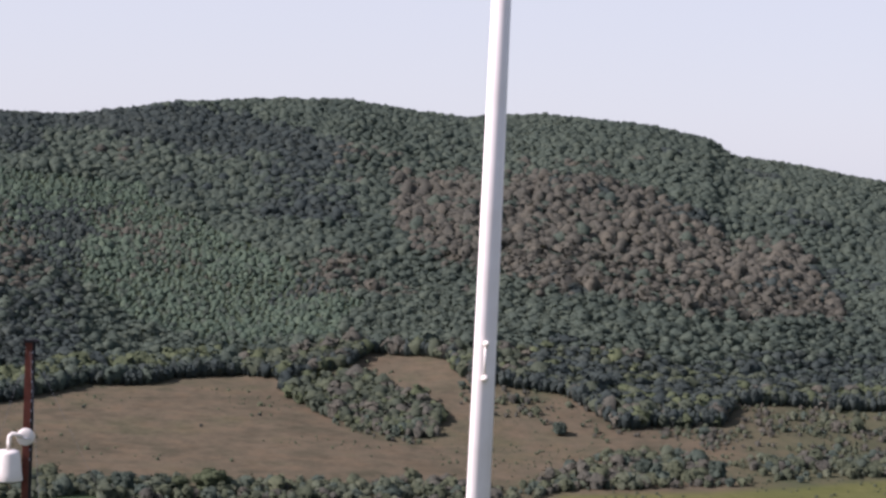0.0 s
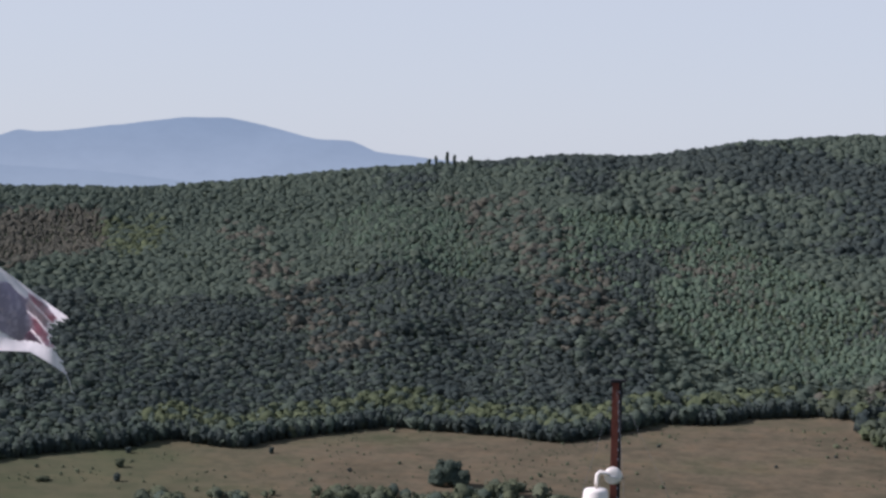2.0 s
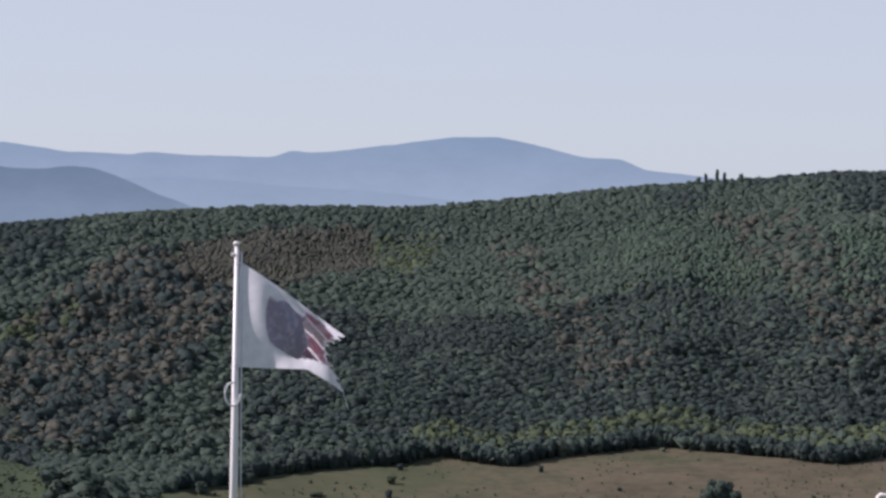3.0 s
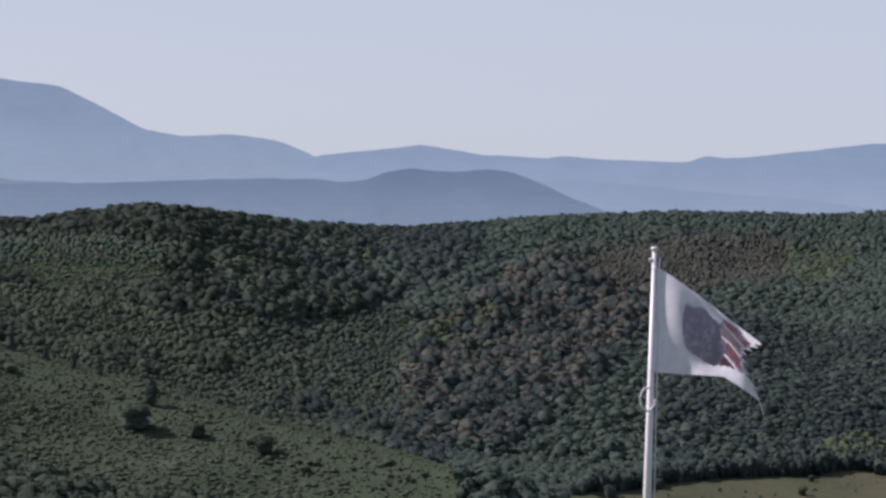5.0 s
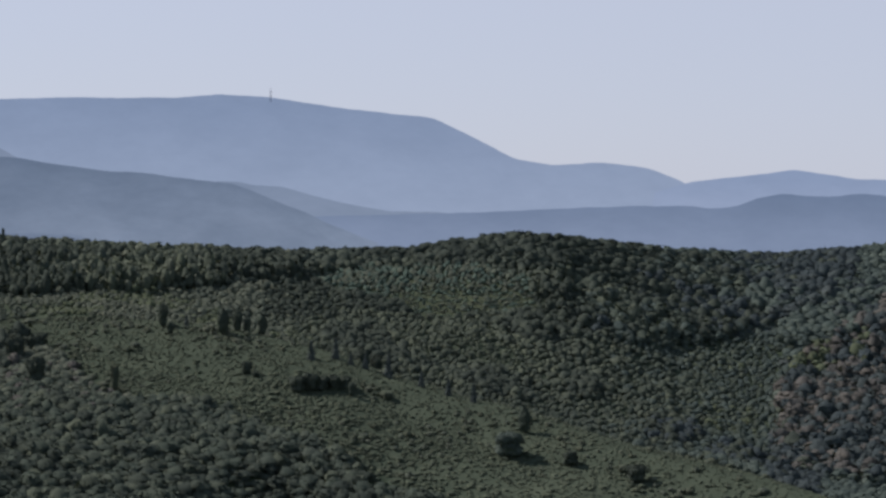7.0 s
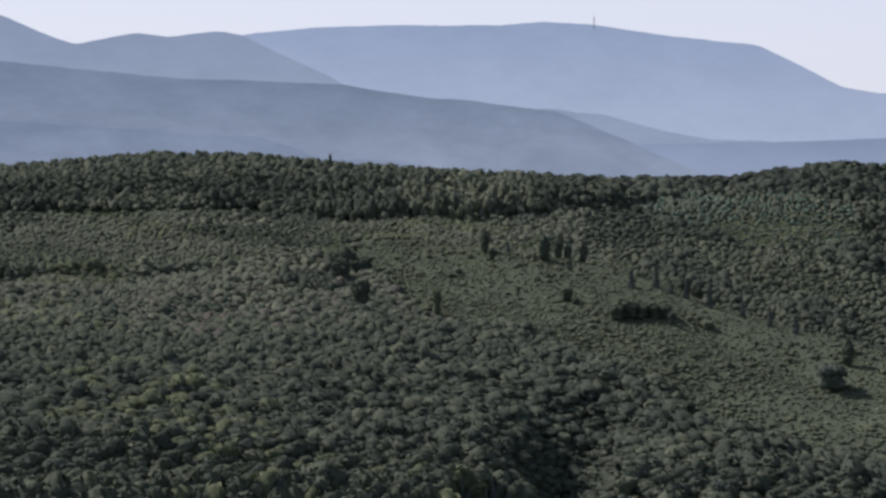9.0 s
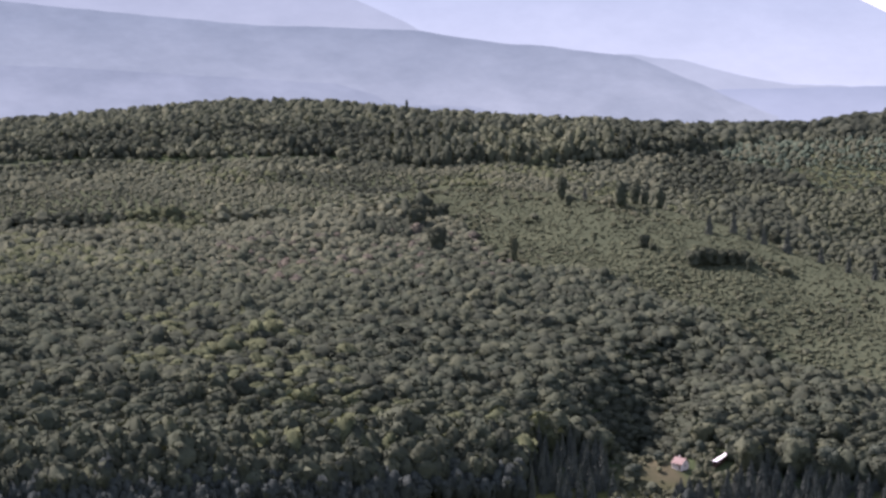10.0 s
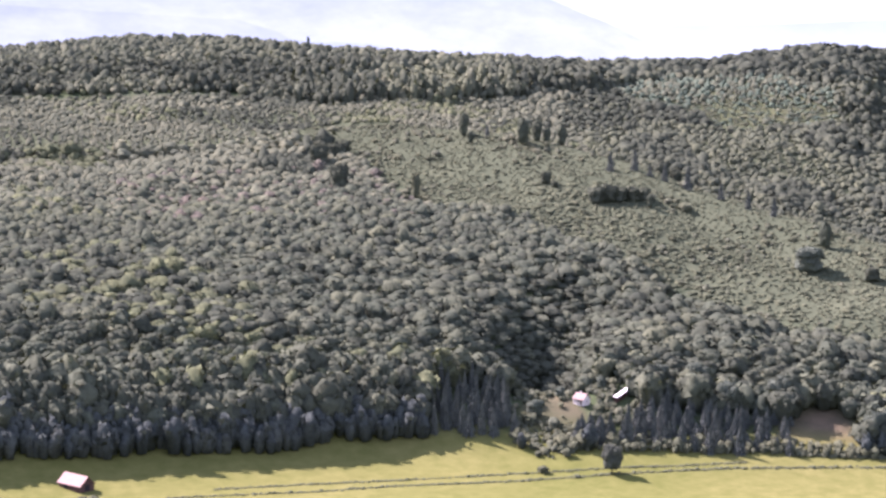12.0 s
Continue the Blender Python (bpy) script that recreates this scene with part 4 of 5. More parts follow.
PALE_BARK = plain("pale_bark", (0.30, 0.28, 0.24), 0.95, 0.0, 2.5, 0.3, 0.02)
ROOF_PINK = plain("faded_red_roof", (0.150, 0.092, 0.068), 0.75, 0.0, 0.8, 0.18)
TILES = plain("faded_pinkish_tiles", (0.165, 0.118, 0.096), 0.8, 0.0, 0.8, 0.18)
TIMBER = plain("dark_barn_boards", (0.060, 0.034, 0.026), 0.9, 0.0, 1.5, 0.3)
PLASTER = plain("white_plaster", (0.46, 0.43, 0.38), 0.9, 0.0, 1.2, 0.08)
TIN = plain("white_tin_roof", (0.75, 0.75, 0.73), 0.5, 0.0, 1.0, 0.08)
PANE = plain("dark_window_pane", (0.03, 0.035, 0.045), 0.15, 0.0, 1.0, 0.1)
WIRE = plain("dull_wire", (0.10, 0.105, 0.11), 0.7, 0.3, 8.0, 0.15)
STEEL = plain("grey_tower_steel", (0.20, 0.21, 0.24), 0.6, 0.3, 0.3, 0.1)


def stand(name, az, d, label, category, group="", z=None, turn=0.0):
    """An empty at a place on the ground, its y axis pointing away from the castle."""
    x, y, g = spot(az, d)
    ob = new(name)
    ob.matrix_basis = pose(x, y, g if z is None else z, 0, 0, -az + turn)
    return tagged(ob, label, category, group)


def box(cx, cy, cz, sx, sy, sz, bevel=0.0):
    bm = bmesh.new()
    bmesh.ops.create_cube(bm, size=1.0, matrix=Matrix.Translation((cx, cy, cz)) @ Matrix.Diagonal((sx, sy, sz, 1)))
    if bevel:
        bmesh.ops.bevel(bm, geom=bm.edges[:], offset=bevel, segments=2, affect="EDGES")
    return bm


def lathe(rows, n=32):
    """A turned body: rows of (radius, height)."""
    bm = bmesh.new()
    rings = [[bm.verts.new((r * math.cos(6.28319 * k / n), r * math.sin(6.28319 * k / n), z)) for k in range(n)] for r, z in rows]
    for a, b in zip(rings, rings[1:]):
        for k in range(n):
            bm.faces.new((a[k], a[(k + 1) % n], b[(k + 1) % n], b[k]))
    bm.faces.new(rings[0][::-1])
    bm.faces.new(rings[-1])
    return bm


def moved(bm, m):
    bmesh.ops.transform(bm, matrix=m, verts=bm.verts)
    return bm


# ---- the white mast ----
def build_mast():
    d = 9.6
    mast = stand("white_mast", 1.06, d, "tall tapered white painted metal mast with a halyard cleat", "mast")
    part("shaft", tube([(0, 0, 0), (0, 0, 5.2), (0.03, 0, 10)], [0.077, 0.0545, 0.034], 40), WHITE, mast)
    part("base_flange", tube([(0, 0, 0), (0, 0, 0.03)], 0.16, 32), WHITE, mast)
    zc = EYE_Z - 178 + d * math.tan(radians(-5.28))
    cleat = part("cleat", tube([(0.006, -0.072, zc - 0.07), (0.008, -0.072, zc + 0.08)], 0.006, 10), ENAMEL, mast, "small white cleat")
    for s, r in ((-0.072, 0.016), (0.082, 0.013)):
        part("cleat_horn", tube([(0.006, -0.045, zc + s), (0.012, -0.085, zc + s + 0.004), (0.022, -0.092, zc + s + 0.010)], [r, r, r * 0.7], 12), ENAMEL, cleat)


build_mast()


# ---- the rusty post with its bell-shaped fitting ----
def build_rusty_post():
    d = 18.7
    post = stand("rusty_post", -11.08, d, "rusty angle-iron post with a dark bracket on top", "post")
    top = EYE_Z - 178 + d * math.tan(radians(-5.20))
    part("front_flange", box(-0.009, -0.020, top / 2, 0.060, 0.006, top, 0.001), RUST, post, smooth=False)
    # the side away from the sun is coloured near-black for its shade
    part("side_flange", box(0.036, 0.003, top / 2, 0.028, 0.05, top, 0.0), IRON, post, "post flange in near-black, its shade put into the colour", smooth=False)
    part("top_bracket", box(0.012, -0.012, top - 0.004, 0.135, 0.052, 0.026, 0.004), IRON, post, "small black iron bracket", smooth=False)
    for x in (-0.050, 0.074):
        part("bracket_lug", box(x, -0.014, top - 0.034, 0.016, 0.040, 0.042, 0.003), IRON, post, smooth=False)
    # pale blocks stand for the bright dotted marks of the flange's holes
    for k in range(12):
        part("hole_fleck", box(0.026, -0.026, top - 0.10 - 0.085 * k, 0.010, 0.008, 0.022, 0.002), STEEL, post, smooth=False)
    for dx, dy, w in ((-0.285, 0.1, 0.0012), (0.48, 0.15, 0.0009), (0.09, -0.45, 0.0012)):
        part("guy_wire", tube([(0, 0, top - 0.03), (dx * top, dy * top, 0.02)], w, 6), WIRE, post, "thin dark grey guy wire")
    # the fitting hangs from a round plate on the post
    zd = top - 0.838
    bell = stand("bell_fitting", -11.12, d, "white enamelled bell-shaped fitting on a bent neck", "electric fitting")
    x0 = -0.148
    part("mounting_plate", moved(lathe([(0.030, 0.0), (0.074, 0.002), (0.078, 0.010), (0.070, 0.018), (0.030, 0.022)], 36), Matrix.Translation((0.0, -0.028, zd)) @ Matrix.Rotation(radians(90), 4, "X")), ENAMEL, bell)
    part("clamp_band", tube([(-0.055, -0.062, zd + 0.012), (-0.012, -0.066, zd - 0.006), (0.050, -0.062, zd - 0.018)], 0.007, 10), ROPE, bell, "grey clamp band across the plate")
    part("neck", tube([(-0.03, -0.06, zd + 0.006), (-0.075, -0.062, zd + 0.024), (-0.112, -0.062, zd + 0.030), (-0.136, -0.062, zd + 0.006), (-0.142, -0.062, zd - 0.05), (-0.142, -0.062, zd - 0.12)],
                      [0.014, 0.017, 0.019, 0.020, 0.019, 0.019], 16), ENAMEL, bell)
    body = part("bell", moved(lathe([(0.02, 0.0), (0.085, -0.004), (0.102, -0.016), (0.108, -0.035), (0.128, -0.20), (0.136, -0.255), (0.132, -0.265), (0.12, -0.262)], 40), Matrix.Translation((x0, -0.062, zd - 0.112))), ENAMEL, bell, "white bell-shaped housing")
    # a black disc in the mouth paints the shade inside the bell
    part("rim_shade", moved(lathe([(0.11, 0.0), (0.115, -0.012), (0.02, -0.016)], 32), Matrix.Translation((x0, -0.062, zd - 0.376))), IRON, body, "dark disc for the shade under the bell")


build_rusty_post()


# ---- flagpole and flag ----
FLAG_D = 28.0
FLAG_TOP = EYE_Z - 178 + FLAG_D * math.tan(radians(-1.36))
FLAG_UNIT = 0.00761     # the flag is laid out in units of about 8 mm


def build_flagpole():
    pole = stand("flagpole", -28.86, FLAG_D, "slender tapered white flagpole with a rope loop and halyard", "flagpole")
    part("shaft", tube([(0, 0, 0), (0.0, 0, FLAG_TOP * 0.55), (0.0, 0, FLAG_TOP)], [0.076, 0.052, 0.029], 28), WHITE, pole)
    part("finial", lathe([(0.02, FLAG_TOP - 0.02), (0.046, FLAG_TOP - 0.012), (0.048, FLAG_TOP + 0.02), (0.03, FLAG_TOP + 0.036)], 20), ENAMEL, pole)
    part("pulley", moved(lathe([(0.022, 0), (0.03, 0.008), (0.03, 0.02), (0.022, 0.028)], 18), Matrix.Translation((-0.045, -0.02, FLAG_TOP - 0.14)) @ Matrix.Rotation(radians(90), 4, "X")), ENAMEL, pole, "small white pulley")
    part("halyard", tube([(0.066, -0.03, FLAG_TOP - 0.1), (0.082, -0.03, FLAG_TOP * 0.7), (0.11, -0.03, 1.0)], 0.010, 8), ROPE, pole, "grey halyard rope")
    pts = []
    zc = FLAG_TOP - 1.98
    for k in range(22):
        a = radians(70 + 290 * k / 21)
        pts.append((-0.03 + 0.10 * math.cos(a), -0.095 - 0.01 * math.sin(a), zc + 0.155 * math.sin(a)))
    part("rope_loop", tube(pts, 0.014, 10), ROPE, pole, "pale loop of rope hung round the pole")


build_flagpole()


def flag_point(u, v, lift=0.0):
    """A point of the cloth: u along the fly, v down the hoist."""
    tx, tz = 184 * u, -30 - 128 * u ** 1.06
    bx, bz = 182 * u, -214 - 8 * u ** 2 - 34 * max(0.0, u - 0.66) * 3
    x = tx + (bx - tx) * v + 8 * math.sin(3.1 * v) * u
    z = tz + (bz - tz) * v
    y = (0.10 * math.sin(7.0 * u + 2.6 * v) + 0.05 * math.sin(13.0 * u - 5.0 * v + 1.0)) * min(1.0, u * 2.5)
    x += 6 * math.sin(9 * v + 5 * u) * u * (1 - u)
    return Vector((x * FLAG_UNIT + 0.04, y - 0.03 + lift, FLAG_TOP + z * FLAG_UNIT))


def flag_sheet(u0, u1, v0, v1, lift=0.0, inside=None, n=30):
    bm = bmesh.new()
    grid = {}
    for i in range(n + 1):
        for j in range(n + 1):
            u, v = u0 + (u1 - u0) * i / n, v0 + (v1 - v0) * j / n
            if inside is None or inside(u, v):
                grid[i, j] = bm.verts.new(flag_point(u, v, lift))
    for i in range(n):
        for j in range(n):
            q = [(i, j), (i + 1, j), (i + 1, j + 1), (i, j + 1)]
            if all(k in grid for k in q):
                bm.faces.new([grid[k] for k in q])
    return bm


def cloth(name, color, worn=0.0):
    m = Mat(name, rough=0.85, spec=0.2)
    c = m.mix(1.0, color, m.ramp(m.noise(9.0, 5.0), ((0.3, (0.86, 0.86, 0.87)), (0.7, (1.04, 1.03, 1.03)))), "MULTIPLY")
    if worn:
        c = m.mix(m.ramp(m.noise(7.0, 4.0, 0.6), ((0.50, (0, 0, 0)), (0.60, (worn, worn, worn)))), c, (0.72, 0.66, 0.70))
    m.color(c)
    m.bump(m.noise(300.0, 2.0), 0.2, 0.001)
    t = m.node("ShaderNodeBsdfTranslucent")
    m.link(c, t.inputs[0])
    mix = m.node("ShaderNodeMixShader")
    mix.inputs[0].default_value = 0.55
    m.link(m.b.outputs[0], mix.inputs[1])
    m.link(t.outputs[0], mix.inputs[2])
    m.link(mix.outputs[0], m.node_out())
    return m.m


def build_flag():
    white, plum, red = cloth("white_flag_cloth", (0.74, 0.70, 0.68)), cloth("faded_plum_print", (0.47, 0.42, 0.48), 0.7), cloth("faded_red_print", (0.62, 0.37, 0.42), 0.6)
    pale, wine = cloth("pale_print", (0.64, 0.56, 0.58)), cloth("dark_wine_print", (0.34, 0.23, 0.28), 0.4)
    flag = stand("flag", -28.86, FLAG_D, "torn white flag with a faded plum and red shield", "flag")

    def torn(u, v):
        return u < 1 - 0.20 * math.sin(math.pi * v) ** 1.5 + 0.018 * math.sin(47 * v) + 0.012 * math.sin(91 * v)

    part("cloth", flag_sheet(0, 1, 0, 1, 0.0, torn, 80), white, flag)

    def shield(u, v):
        return u > 0.24 + 0.5 * (v - 0.45) ** 2 and 0.14 + 0.03 * math.sin(25 * u) < v < 0.86 - 0.5 * abs(u - 0.55) and u < 0.62 + 0.03 * math.sin(14 * v)

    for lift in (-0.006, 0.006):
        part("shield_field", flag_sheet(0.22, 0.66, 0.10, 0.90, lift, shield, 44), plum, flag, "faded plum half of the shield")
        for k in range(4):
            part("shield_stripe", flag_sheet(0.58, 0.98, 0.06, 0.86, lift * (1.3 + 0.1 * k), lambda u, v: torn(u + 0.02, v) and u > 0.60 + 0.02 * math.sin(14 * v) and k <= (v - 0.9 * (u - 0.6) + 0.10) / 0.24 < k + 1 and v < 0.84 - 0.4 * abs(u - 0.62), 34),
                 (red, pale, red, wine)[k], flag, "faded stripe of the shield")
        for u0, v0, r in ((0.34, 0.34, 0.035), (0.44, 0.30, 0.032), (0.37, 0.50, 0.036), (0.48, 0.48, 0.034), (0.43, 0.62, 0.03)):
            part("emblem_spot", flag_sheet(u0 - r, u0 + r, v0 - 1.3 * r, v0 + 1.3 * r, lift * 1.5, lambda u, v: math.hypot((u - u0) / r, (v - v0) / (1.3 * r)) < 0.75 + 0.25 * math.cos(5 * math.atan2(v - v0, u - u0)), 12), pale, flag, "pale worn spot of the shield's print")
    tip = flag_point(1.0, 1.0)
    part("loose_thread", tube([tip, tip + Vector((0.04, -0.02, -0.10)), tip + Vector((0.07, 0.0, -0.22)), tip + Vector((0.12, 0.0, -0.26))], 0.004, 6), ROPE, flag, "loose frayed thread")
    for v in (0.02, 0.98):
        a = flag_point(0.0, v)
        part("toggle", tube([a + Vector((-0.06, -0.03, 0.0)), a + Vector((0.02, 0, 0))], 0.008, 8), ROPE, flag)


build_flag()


# ---- trees that stand alone ----
def broadleaf(label, material, seed, clumps=70, bark=None, column=False, base=0.14, group="lone trees"):
    """A tree 1 m wide and 1 m high, to be copied at its true size."""
    rng = np.random.default_rng(seed)
    tree = tagged(new("tree"), label, "tree", group)
    bm = tube([(0, 0, -0.02), (0.008, 0, 0.12), (0.0, 0.01, 0.35), (0.01, 0, 0.62)], [0.034, 0.026, 0.020, 0.007], 8)
    me_parts = [bm]
    for k in range(5):
        a, h = rng.uniform(0, 6.28), rng.uniform(0.22, 0.45)
        me_parts.append(tube([(0, 0, h), (0.13 * math.cos(a), 0.13 * math.sin(a), h + 0.13), (0.26 * math.cos(a), 0.26 * math.sin(a), h + 0.22)], [0.013, 0.009, 0.004], 6))
    joined = bmesh.new()
    for q in me_parts:
        tmp = bpy.data.meshes.new("limb")
        q.to_mesh(tmp)
        q.free()
        joined.from_mesh(tmp)
        bpy.data.meshes.remove(tmp)
    part("trunk", joined, bark or BARK, tree)
    v, f, nrm = puff(rng, 16, 8, 14, clumps * 9, 0.085, 0.3, 7)
    v = v * (0.62 if column else 1.0, 0.62 if column else 1.0, 1 - base) + (0, 0, base)
    crown = mesh_object("crown", v, f, material, tree, smooth=True, normals=nrm)
    set_tint(crown, np.full(len(v), rng.uniform(0.2, 0.8)))
    return tree


def spruce(seed, label, group):
    """A spruce 1 m wide and 1 m high: a straight stem and drooping tiers of branches."""
    rng = np.random.default_rng(seed)
    tree = tagged(new("spruce"), label, "spruce", group)
    part("trunk", tube([(0, 0, -0.02), (0, 0, 0.5), (0, 0, 0.97)], [0.035, 0.02, 0.004], 6), BARK, tree)
    v, f = [], []
    n = 0
    for k in range(11):
        t = k / 10.0
        z, r = 0.06 + 0.88 * t, 0.50 * (1 - t) ** 0.85 + 0.03
        m = 9
        off = rng.uniform(0, 6.28)
        ring = []
        for j in range(2 * m):
            a = off + math.pi * j / m
            rr = r * (rng.uniform(0.85, 1.15) if j % 2 == 0 else rng.uniform(0.45, 0.62))
            ring.append((rr * math.cos(a), rr * math.sin(a), z - 0.10 * (rr / 0.5) + rng.uniform(-0.02, 0.02)))
        tier = np.array(ring + [(0, 0, z + 0.10), (0, 0, z - 0.02)])
        v.append(tier)
        for j in range(2 * m):
            f.append((n + j, n + (j + 1) % (2 * m), n + 2 * m))
            f.append((n + (j + 1) % (2 * m), n + j, n + 2 * m + 1))
        n += len(tier)
    crown = mesh_object("crown", np.concatenate(v), np.array(f), NEEDLES, tree, smooth=False)
    set_tint(crown, np.full(n, rng.uniform(0.2, 0.9)))
    return tree


def place(tree, az, d, wide, tall, turn=0.0, sink=0.15):
    x, y, z = spot(az, d)
    return pose(x, y, z - sink, 0, 0, turn) @ Matrix.Diagonal((wide, wide, tall, 1))


def grow(tree, rows, seed):
    """The first place is taken by the tree itself, the others by copies."""
    rng = random.Random(seed)
    for i, (az, d, w, h) in enumerate(rows):
        m = place(tree, az, d, w, h, rng.uniform(0, 360))
        if i:
            copy_thing(tree, m)
    az, d, w, h = rows[0]
    tree.matrix_basis = place(tree, az, d, w, h, rng.uniform(0, 360))


grow(broadleaf("dense round dark green tree standing alone on the meadow", DEEP, 201, 120, base=0.15), ((-48.1, 836, 9.2, 12.6),), 1)
grow(broadleaf("round green tree on the dry pasture", GREEN, 202, 90, base=0.08, group="pasture trees"),
     ((-15.55, 1222, 17, 16), (-15.85, 1220, 12, 11), (-15.22, 1219, 12, 11), (-28.52, 1276, 9, 7), (-29.81, 1234, 9, 8), (3.29, 1326, 11, 9), (-8.64, 1128, 15, 11), (5.67, 1206, 14, 13), (7.68, 1216, 12, 12)), 2)
grow(broadleaf("rounded pale green bush on the dry pasture", SCRUB, 203, 60, base=0.02, group="pasture bushes"),
     ((-19.93, 1366, 8.5, 8.5), (-23.83, 1354, 6, 5.5), (-24.59, 1274, 6, 6), (-27.76, 1302, 6, 4), (-26.67, 1236, 9, 3), (-5.87, 1136, 12, 8), (-5.26, 1140, 10, 7), (-7.58, 1138, 12, 7), (-50.01, 834, 5, 3.2), (-15.26, 1394, 10, 12)), 3)
grow(broadleaf("small dark thorn bush on the dry pasture", DARK, 204, 40, base=0.02, group="pasture bushes"),
     ((-20.47, 1316, 3.5, 4.5), (-24.36, 1318, 4, 4.5), (-24.66, 1232, 4.5, 5.5), (-24.1, 1335, 3, 3), (-9.8, 1350, 2.5, 2), (-3.9, 1390, 3, 2.6), (-5.0, 1340, 2.4, 2), (-6.6, 1300, 2.4, 2), (-18.3, 1260, 3, 2.5)), 4)
grow(broadleaf("pale silvery willow beside the pasture", YELLOW, 205, 80, PALE_BARK, base=0.05, group="willows"), ((-6.32, 1132, 20, 13), (-7.2, 1128, 13, 9)), 5)
grow(broadleaf("slender broadleaf tree on the open hillside", SOFT_GREEN, 206, 60, column=True, base=0.04, group="hillside trees"),
     ((-52.45, 1360, 11.0, 16.0), (-52.26, 1338, 6.8, 8.4), (-50.81, 1332, 13.6, 17.6), (-50.43, 1346, 11.0, 14.3), (-50.15, 1345, 8.5, 10.9), (-49.75, 1345, 11.0, 14.3), (-43.89, 1235, 4.2, 6.7), (-45.13, 1275, 4.2, 4.2), (-42.48, 1138, 11.0, 15.1), (-47.27, 1196, 6.8, 8.4)), 6)
grow(broadleaf("dense dark olive tree on the open hillside", DUSKY, 207, 80, base=0.02, group="hillside trees"),
     ((-56.41, 1298, 12, 15), (-55.85, 1238, 11, 17), (-56.0, 1320, 10, 9), (-55.75, 1330, 11, 9), (-50.16, 1234, 7, 8), (-49.9, 1225, 5, 4), (-48.75, 1199, 10, 10), (-48.4, 1202, 11, 11), (-48.1, 1203, 10, 9), (-47.75, 1205, 9, 9), (-47.45, 1207, 8, 8), (-47.0, 1345, 11, 14), (-46.6, 1350, 9, 12), (-41.2, 1085, 9, 8), (-39.4, 1060, 10, 9)), 7)
grow(broadleaf("pale half-dead columnar tree on the open hillside", SCRUB, 208, 60, PALE_BARK, column=True, base=0.02, group="hillside trees"), ((-53.74, 1214, 8, 16), (-54.0, 1206, 9, 5), (-53.4, 1204, 8, 5)), 8)
grow(broadleaf("slim tree standing proud of the wooded skyline", GREEN, 209, 40, base=0.05, column=True, group="skyline trees"),
     ((-16.3, 2240, 8, 15), (-16.1, 2240, 6, 18), (-15.8, 2240, 7, 22), (-15.6, 2242, 6, 18), (-15.15, 2238, 8, 16), (-56.75, 1838, 4.5, 16.5)), 9)
hill_spruce = spruce(301, "single dark spruce on the open hillside", "hillside spruces")
grow(hill_spruce, ((-48.39, 1274, 7, 13.5), (-47.72, 1278, 7.5, 14), (-46.26, 1250, 7.5, 17), (-46.9, 1262, 6, 11), (-45.35, 1232, 6, 11), (-44.6, 1216, 6, 11), (-51.8, 1358, 5, 8), (-47.3, 1266, 5, 9), (-43.9, 1200, 6, 12)), 11)


def plant_spruces():
    rng = random.Random(31)
    rows = []
    for az0, az1, d0, d1, step, lo, hi in ((-53.3, -50.9, 874, 902, 5.0, 12, 16.5), (-49.1, -44.5, 869, 902, 4.9, 8.5, 13), (-44.5, -43.3, 874, 900, 6.0, 7, 11)):
        d = d0
        while d < d1:
            az = az0
            while az < az1:
                if az0 < -48 and az1 > -45 and d > np.interp(az, [-49.1, -47.6, -46.9], [879, 886, 905]):
                    az += math.degrees(step / d)
                    continue
                rows.append((az + rng.uniform(-0.17, 0.17), d + rng.uniform(-2.6, 2.6), rng.uniform(4.6, 7.6), rng.uniform(lo - 2.5, hi)))
                az += math.degrees(step / d)
            d += step
    grow(spruce(302, "dark spruce in a planted stand", "spruce stand"), rows[0::2], 32)
    grow(spruce(303, "dark spruce in a planted stand", "spruce stand"), rows[1::2], 33)
    grow(broadleaf("bushy green tree beside the cottage clearing", GREEN, 210, 80, base=0.03, group="clearing trees"),
         ((-42.91, 1100, 17, 14), (-50.3, 888, 8, 8), (-46.9, 926, 9, 10), (-48.45, 918, 5, 6), (-49.6, 908, 5, 4.5), (-45.8, 925, 11, 13), (-44.9, 905, 12, 14), (-43.6, 915, 12, 14), (-41.0, 892, 10, 14), (-40.6, 900, 10, 12)), 12)


plant_spruces()
grow(broadleaf("brownish rounded bush at the meadow's near edge", SCRUB, 211, 90, base=0.02, group="meadow bushes"), ((-62.74, 753, 13, 9), (-60.96, 752, 10, 7.5), (-59.71, 752, 11, 6.5)), 13)


# ---- buildings in the valley ----
def gable_roof(length, width, eave, ridge, over, thick):
    """A pitched roof with overhang, its ridge along x."""
    bm = bmesh.new()
    hw, hl = width / 2 + over, length / 2 + over
    drop = (ridge - eave) * over / (width / 2)
    prof = [(-hw, eave - drop), (0, ridge), (hw, eave - drop), (hw, eave - drop + thick), (0, ridge + thick), (-hw, eave - drop + thick)]
    ends = [[bm.verts.new((s * hl, y, z)) for y, z in prof] for s in (-1, 1)]
    for k in range(6):
        bm.faces.new((ends[0][k], ends[0][(k + 1) % 6], ends[1][(k + 1) % 6], ends[1][k]))
    for e, flip in ((ends[0], True), (ends[1], False)):
        for q in ((0, 1, 4, 5), (1, 2, 3, 4)):
            bm.faces.new([e[i] for i in (q[::-1] if flip else q)])
    bmesh.ops.recalc_face_normals(bm, faces=bm.faces[:])
    return bm


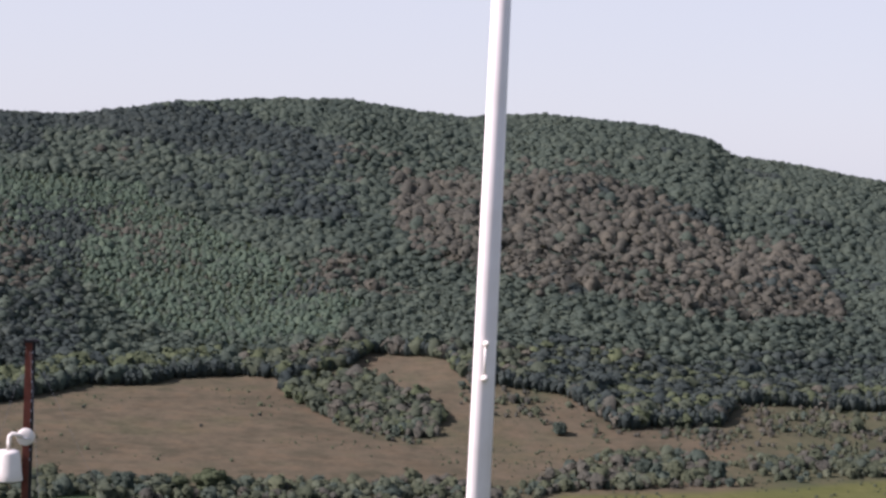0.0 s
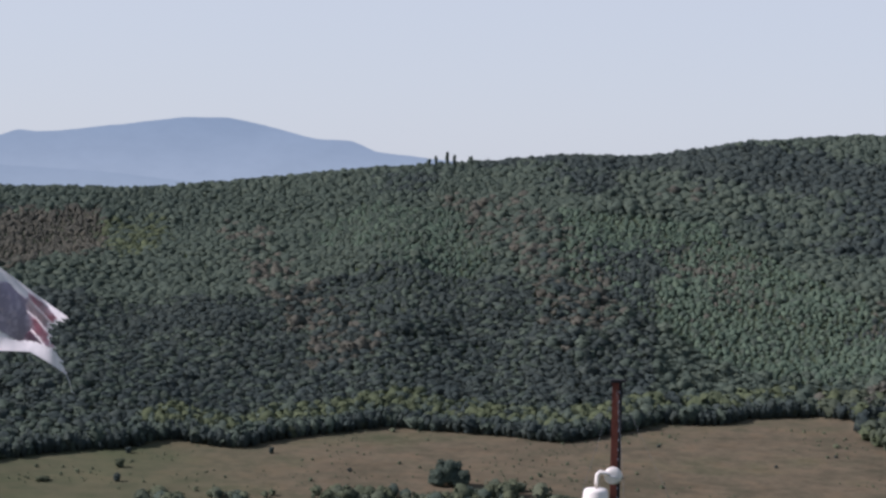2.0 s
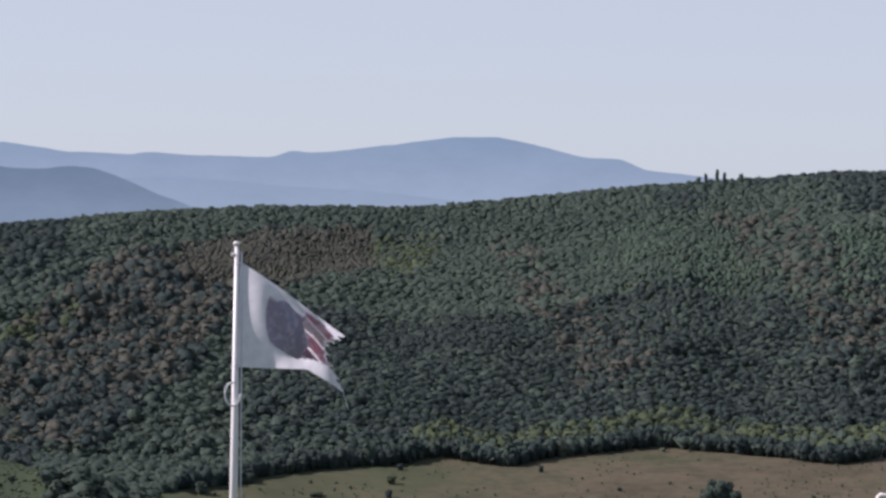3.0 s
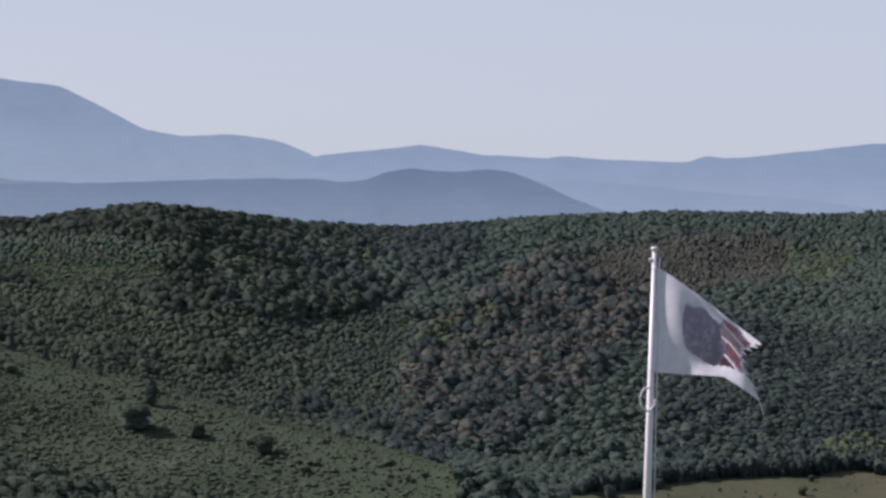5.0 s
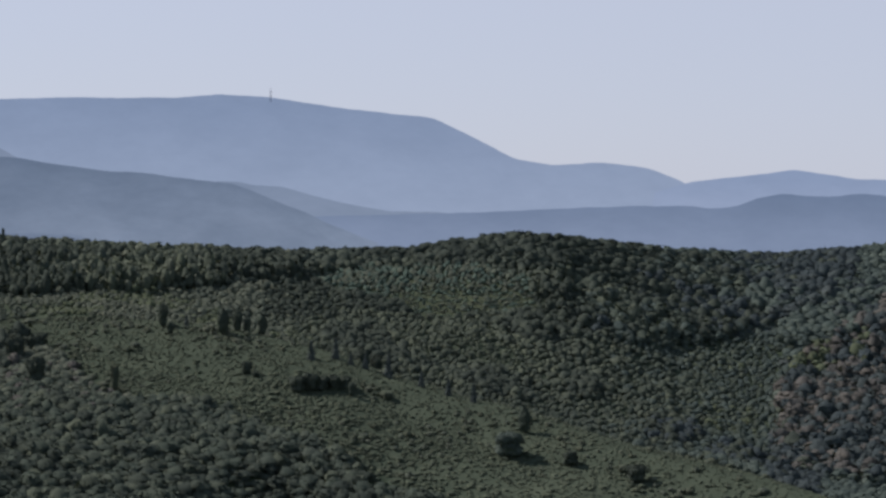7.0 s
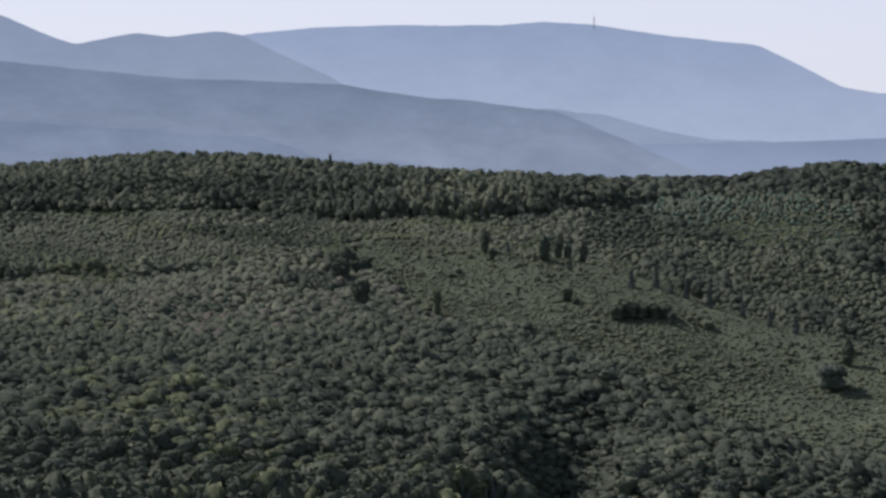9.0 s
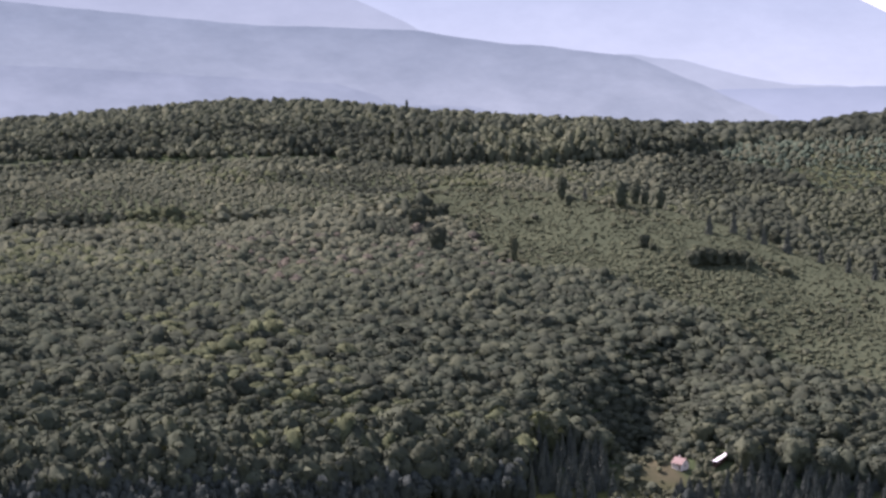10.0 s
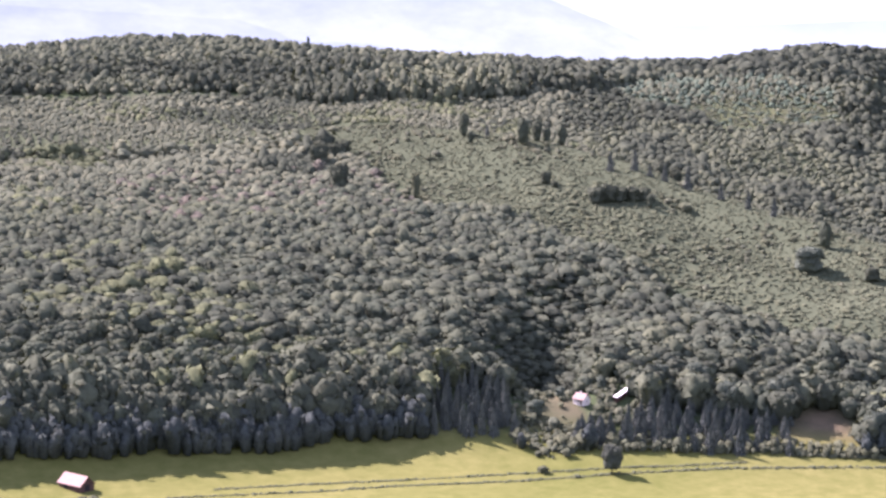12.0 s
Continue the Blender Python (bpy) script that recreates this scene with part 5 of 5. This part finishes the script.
def gable_body(length, width, eave, ridge):
    bm = bmesh.new()
    prof = [(-width / 2, -0.5), (width / 2, -0.5), (width / 2, eave), (0, ridge), (-width / 2, eave)]
    ends = [[bm.verts.new((s * length / 2, y, z)) for y, z in prof] for s in (-1, 1)]
    for k in range(5):
        bm.faces.new((ends[0][k], ends[0][(k + 1) % 5], ends[1][(k + 1) % 5], ends[1][k]))
    bm.faces.new(ends[0][::-1])
    bm.faces.new(ends[1])
    bmesh.ops.recalc_face_normals(bm, faces=bm.faces[:])
    return bm


def build_barn():
    barn = stand("barn", -63.0, 802, "dark timber barn with a faded red pitched roof", "barn", turn=-49)
    part("wall", gable_body(12.5, 7.2, 2.3, 5.4), TIMBER, barn, smooth=False)
    part("roof", gable_roof(12.5, 7.2, 2.3, 5.45, 0.5, 0.14), ROOF_PINK, barn, "faded red roof", smooth=False)
    part("door", box(6.28, 0, 1.2, 0.08, 2.4, 2.4, 0.02), IRON, barn, "wide dark barn door", smooth=False)
    part("door", box(-2.0, -3.63, 1.0, 2.2, 0.08, 2.0, 0.02), IRON, barn, "dark side door", smooth=False)


def build_cottage():
    house = stand("cottage", -49.0, 901, "small white cottage with a faded pinkish tiled roof", "cottage", turn=-40)
    part("wall", gable_body(5.6, 4.8, 2.5, 4.6), PLASTER, house, smooth=False)
    part("roof", gable_roof(5.6, 4.8, 2.5, 4.65, 0.4, 0.16), TILES, house, "faded pinkish tiled roof", smooth=False)
    part("chimney", box(-1.2, 0.6, 4.8, 0.6, 0.6, 1.4, 0.03), PLASTER, house, smooth=False)
    part("door", box(1.6, -2.42, 1.0, 0.95, 0.08, 2.0, 0.02), TIMBER, house, "dark wooden door", smooth=False)
    for x in (-1.8, 0.1):
        w = part("window", box(x, -2.42, 1.5, 1.0, 0.06, 1.1, 0.02), ENAMEL, house, smooth=False)
        part("pane", box(x, -2.46, 1.5, 0.8, 0.03, 0.9), PANE, w, smooth=False)
    w = part("window", box(2.82, 0, 1.5, 0.06, 1.0, 1.1, 0.02), ENAMEL, house, smooth=False)
    part("pane", box(2.86, 0, 1.5, 0.03, 0.8, 0.9), PANE, w, smooth=False)


def build_shed():
    shed = stand("long_shed", -47.8, 912, "long low shed with a bright white tin roof", "shed", turn=66)
    shed.matrix_basis = shed.matrix_basis @ Matrix.Rotation(radians(-8), 4, "Y")      # it climbs with the slope
    part("wall", gable_body(20.0, 1.7, 2.0, 2.2), TIMBER, shed, smooth=False)
    part("roof", gable_roof(20.0, 1.7, 2.0, 2.25, 0.25, 0.08), TIN, shed, "bright white tin roof", smooth=False)


build_barn()
build_cottage()
build_shed()


# ---- the relay tower on the far mountain ----
def build_tower():
    az, d = -49.6, 4835.0
    base = EYE_Z + d * math.tan(radians(3.02))
    x, y = polar(az, d)
    tower = new("relay_tower")
    tower.matrix_basis = pose(float(x), float(y), base, 0, 0, -az)
    tagged(tower, "slim steel relay tower on the far mountain top", "tower")
    h = 30.0
    for sx in (-1, 1):
        for sy in (-1, 1):
            part("leg", tube([(sx * 2.2, sy * 2.2, -4), (sx * 0.9, sy * 0.9, h * 0.8)], 0.45, 6), STEEL, tower)
    for k in range(5):
        w = 2.1 - 0.26 * k
        part("brace", box(0, 0, h * 0.16 * k + 1, 2 * w, 2 * w, 0.5), STEEL, tower, smooth=False)
    part("antenna", tube([(0, 0, h * 0.78), (0, 0, h)], [0.6, 0.3], 8), STEEL, tower)
    part("drum", tube([(1.2, -1.2, h * 0.62), (1.2, -2.4, h * 0.62)], 1.2, 12), STEEL, tower)


build_tower()
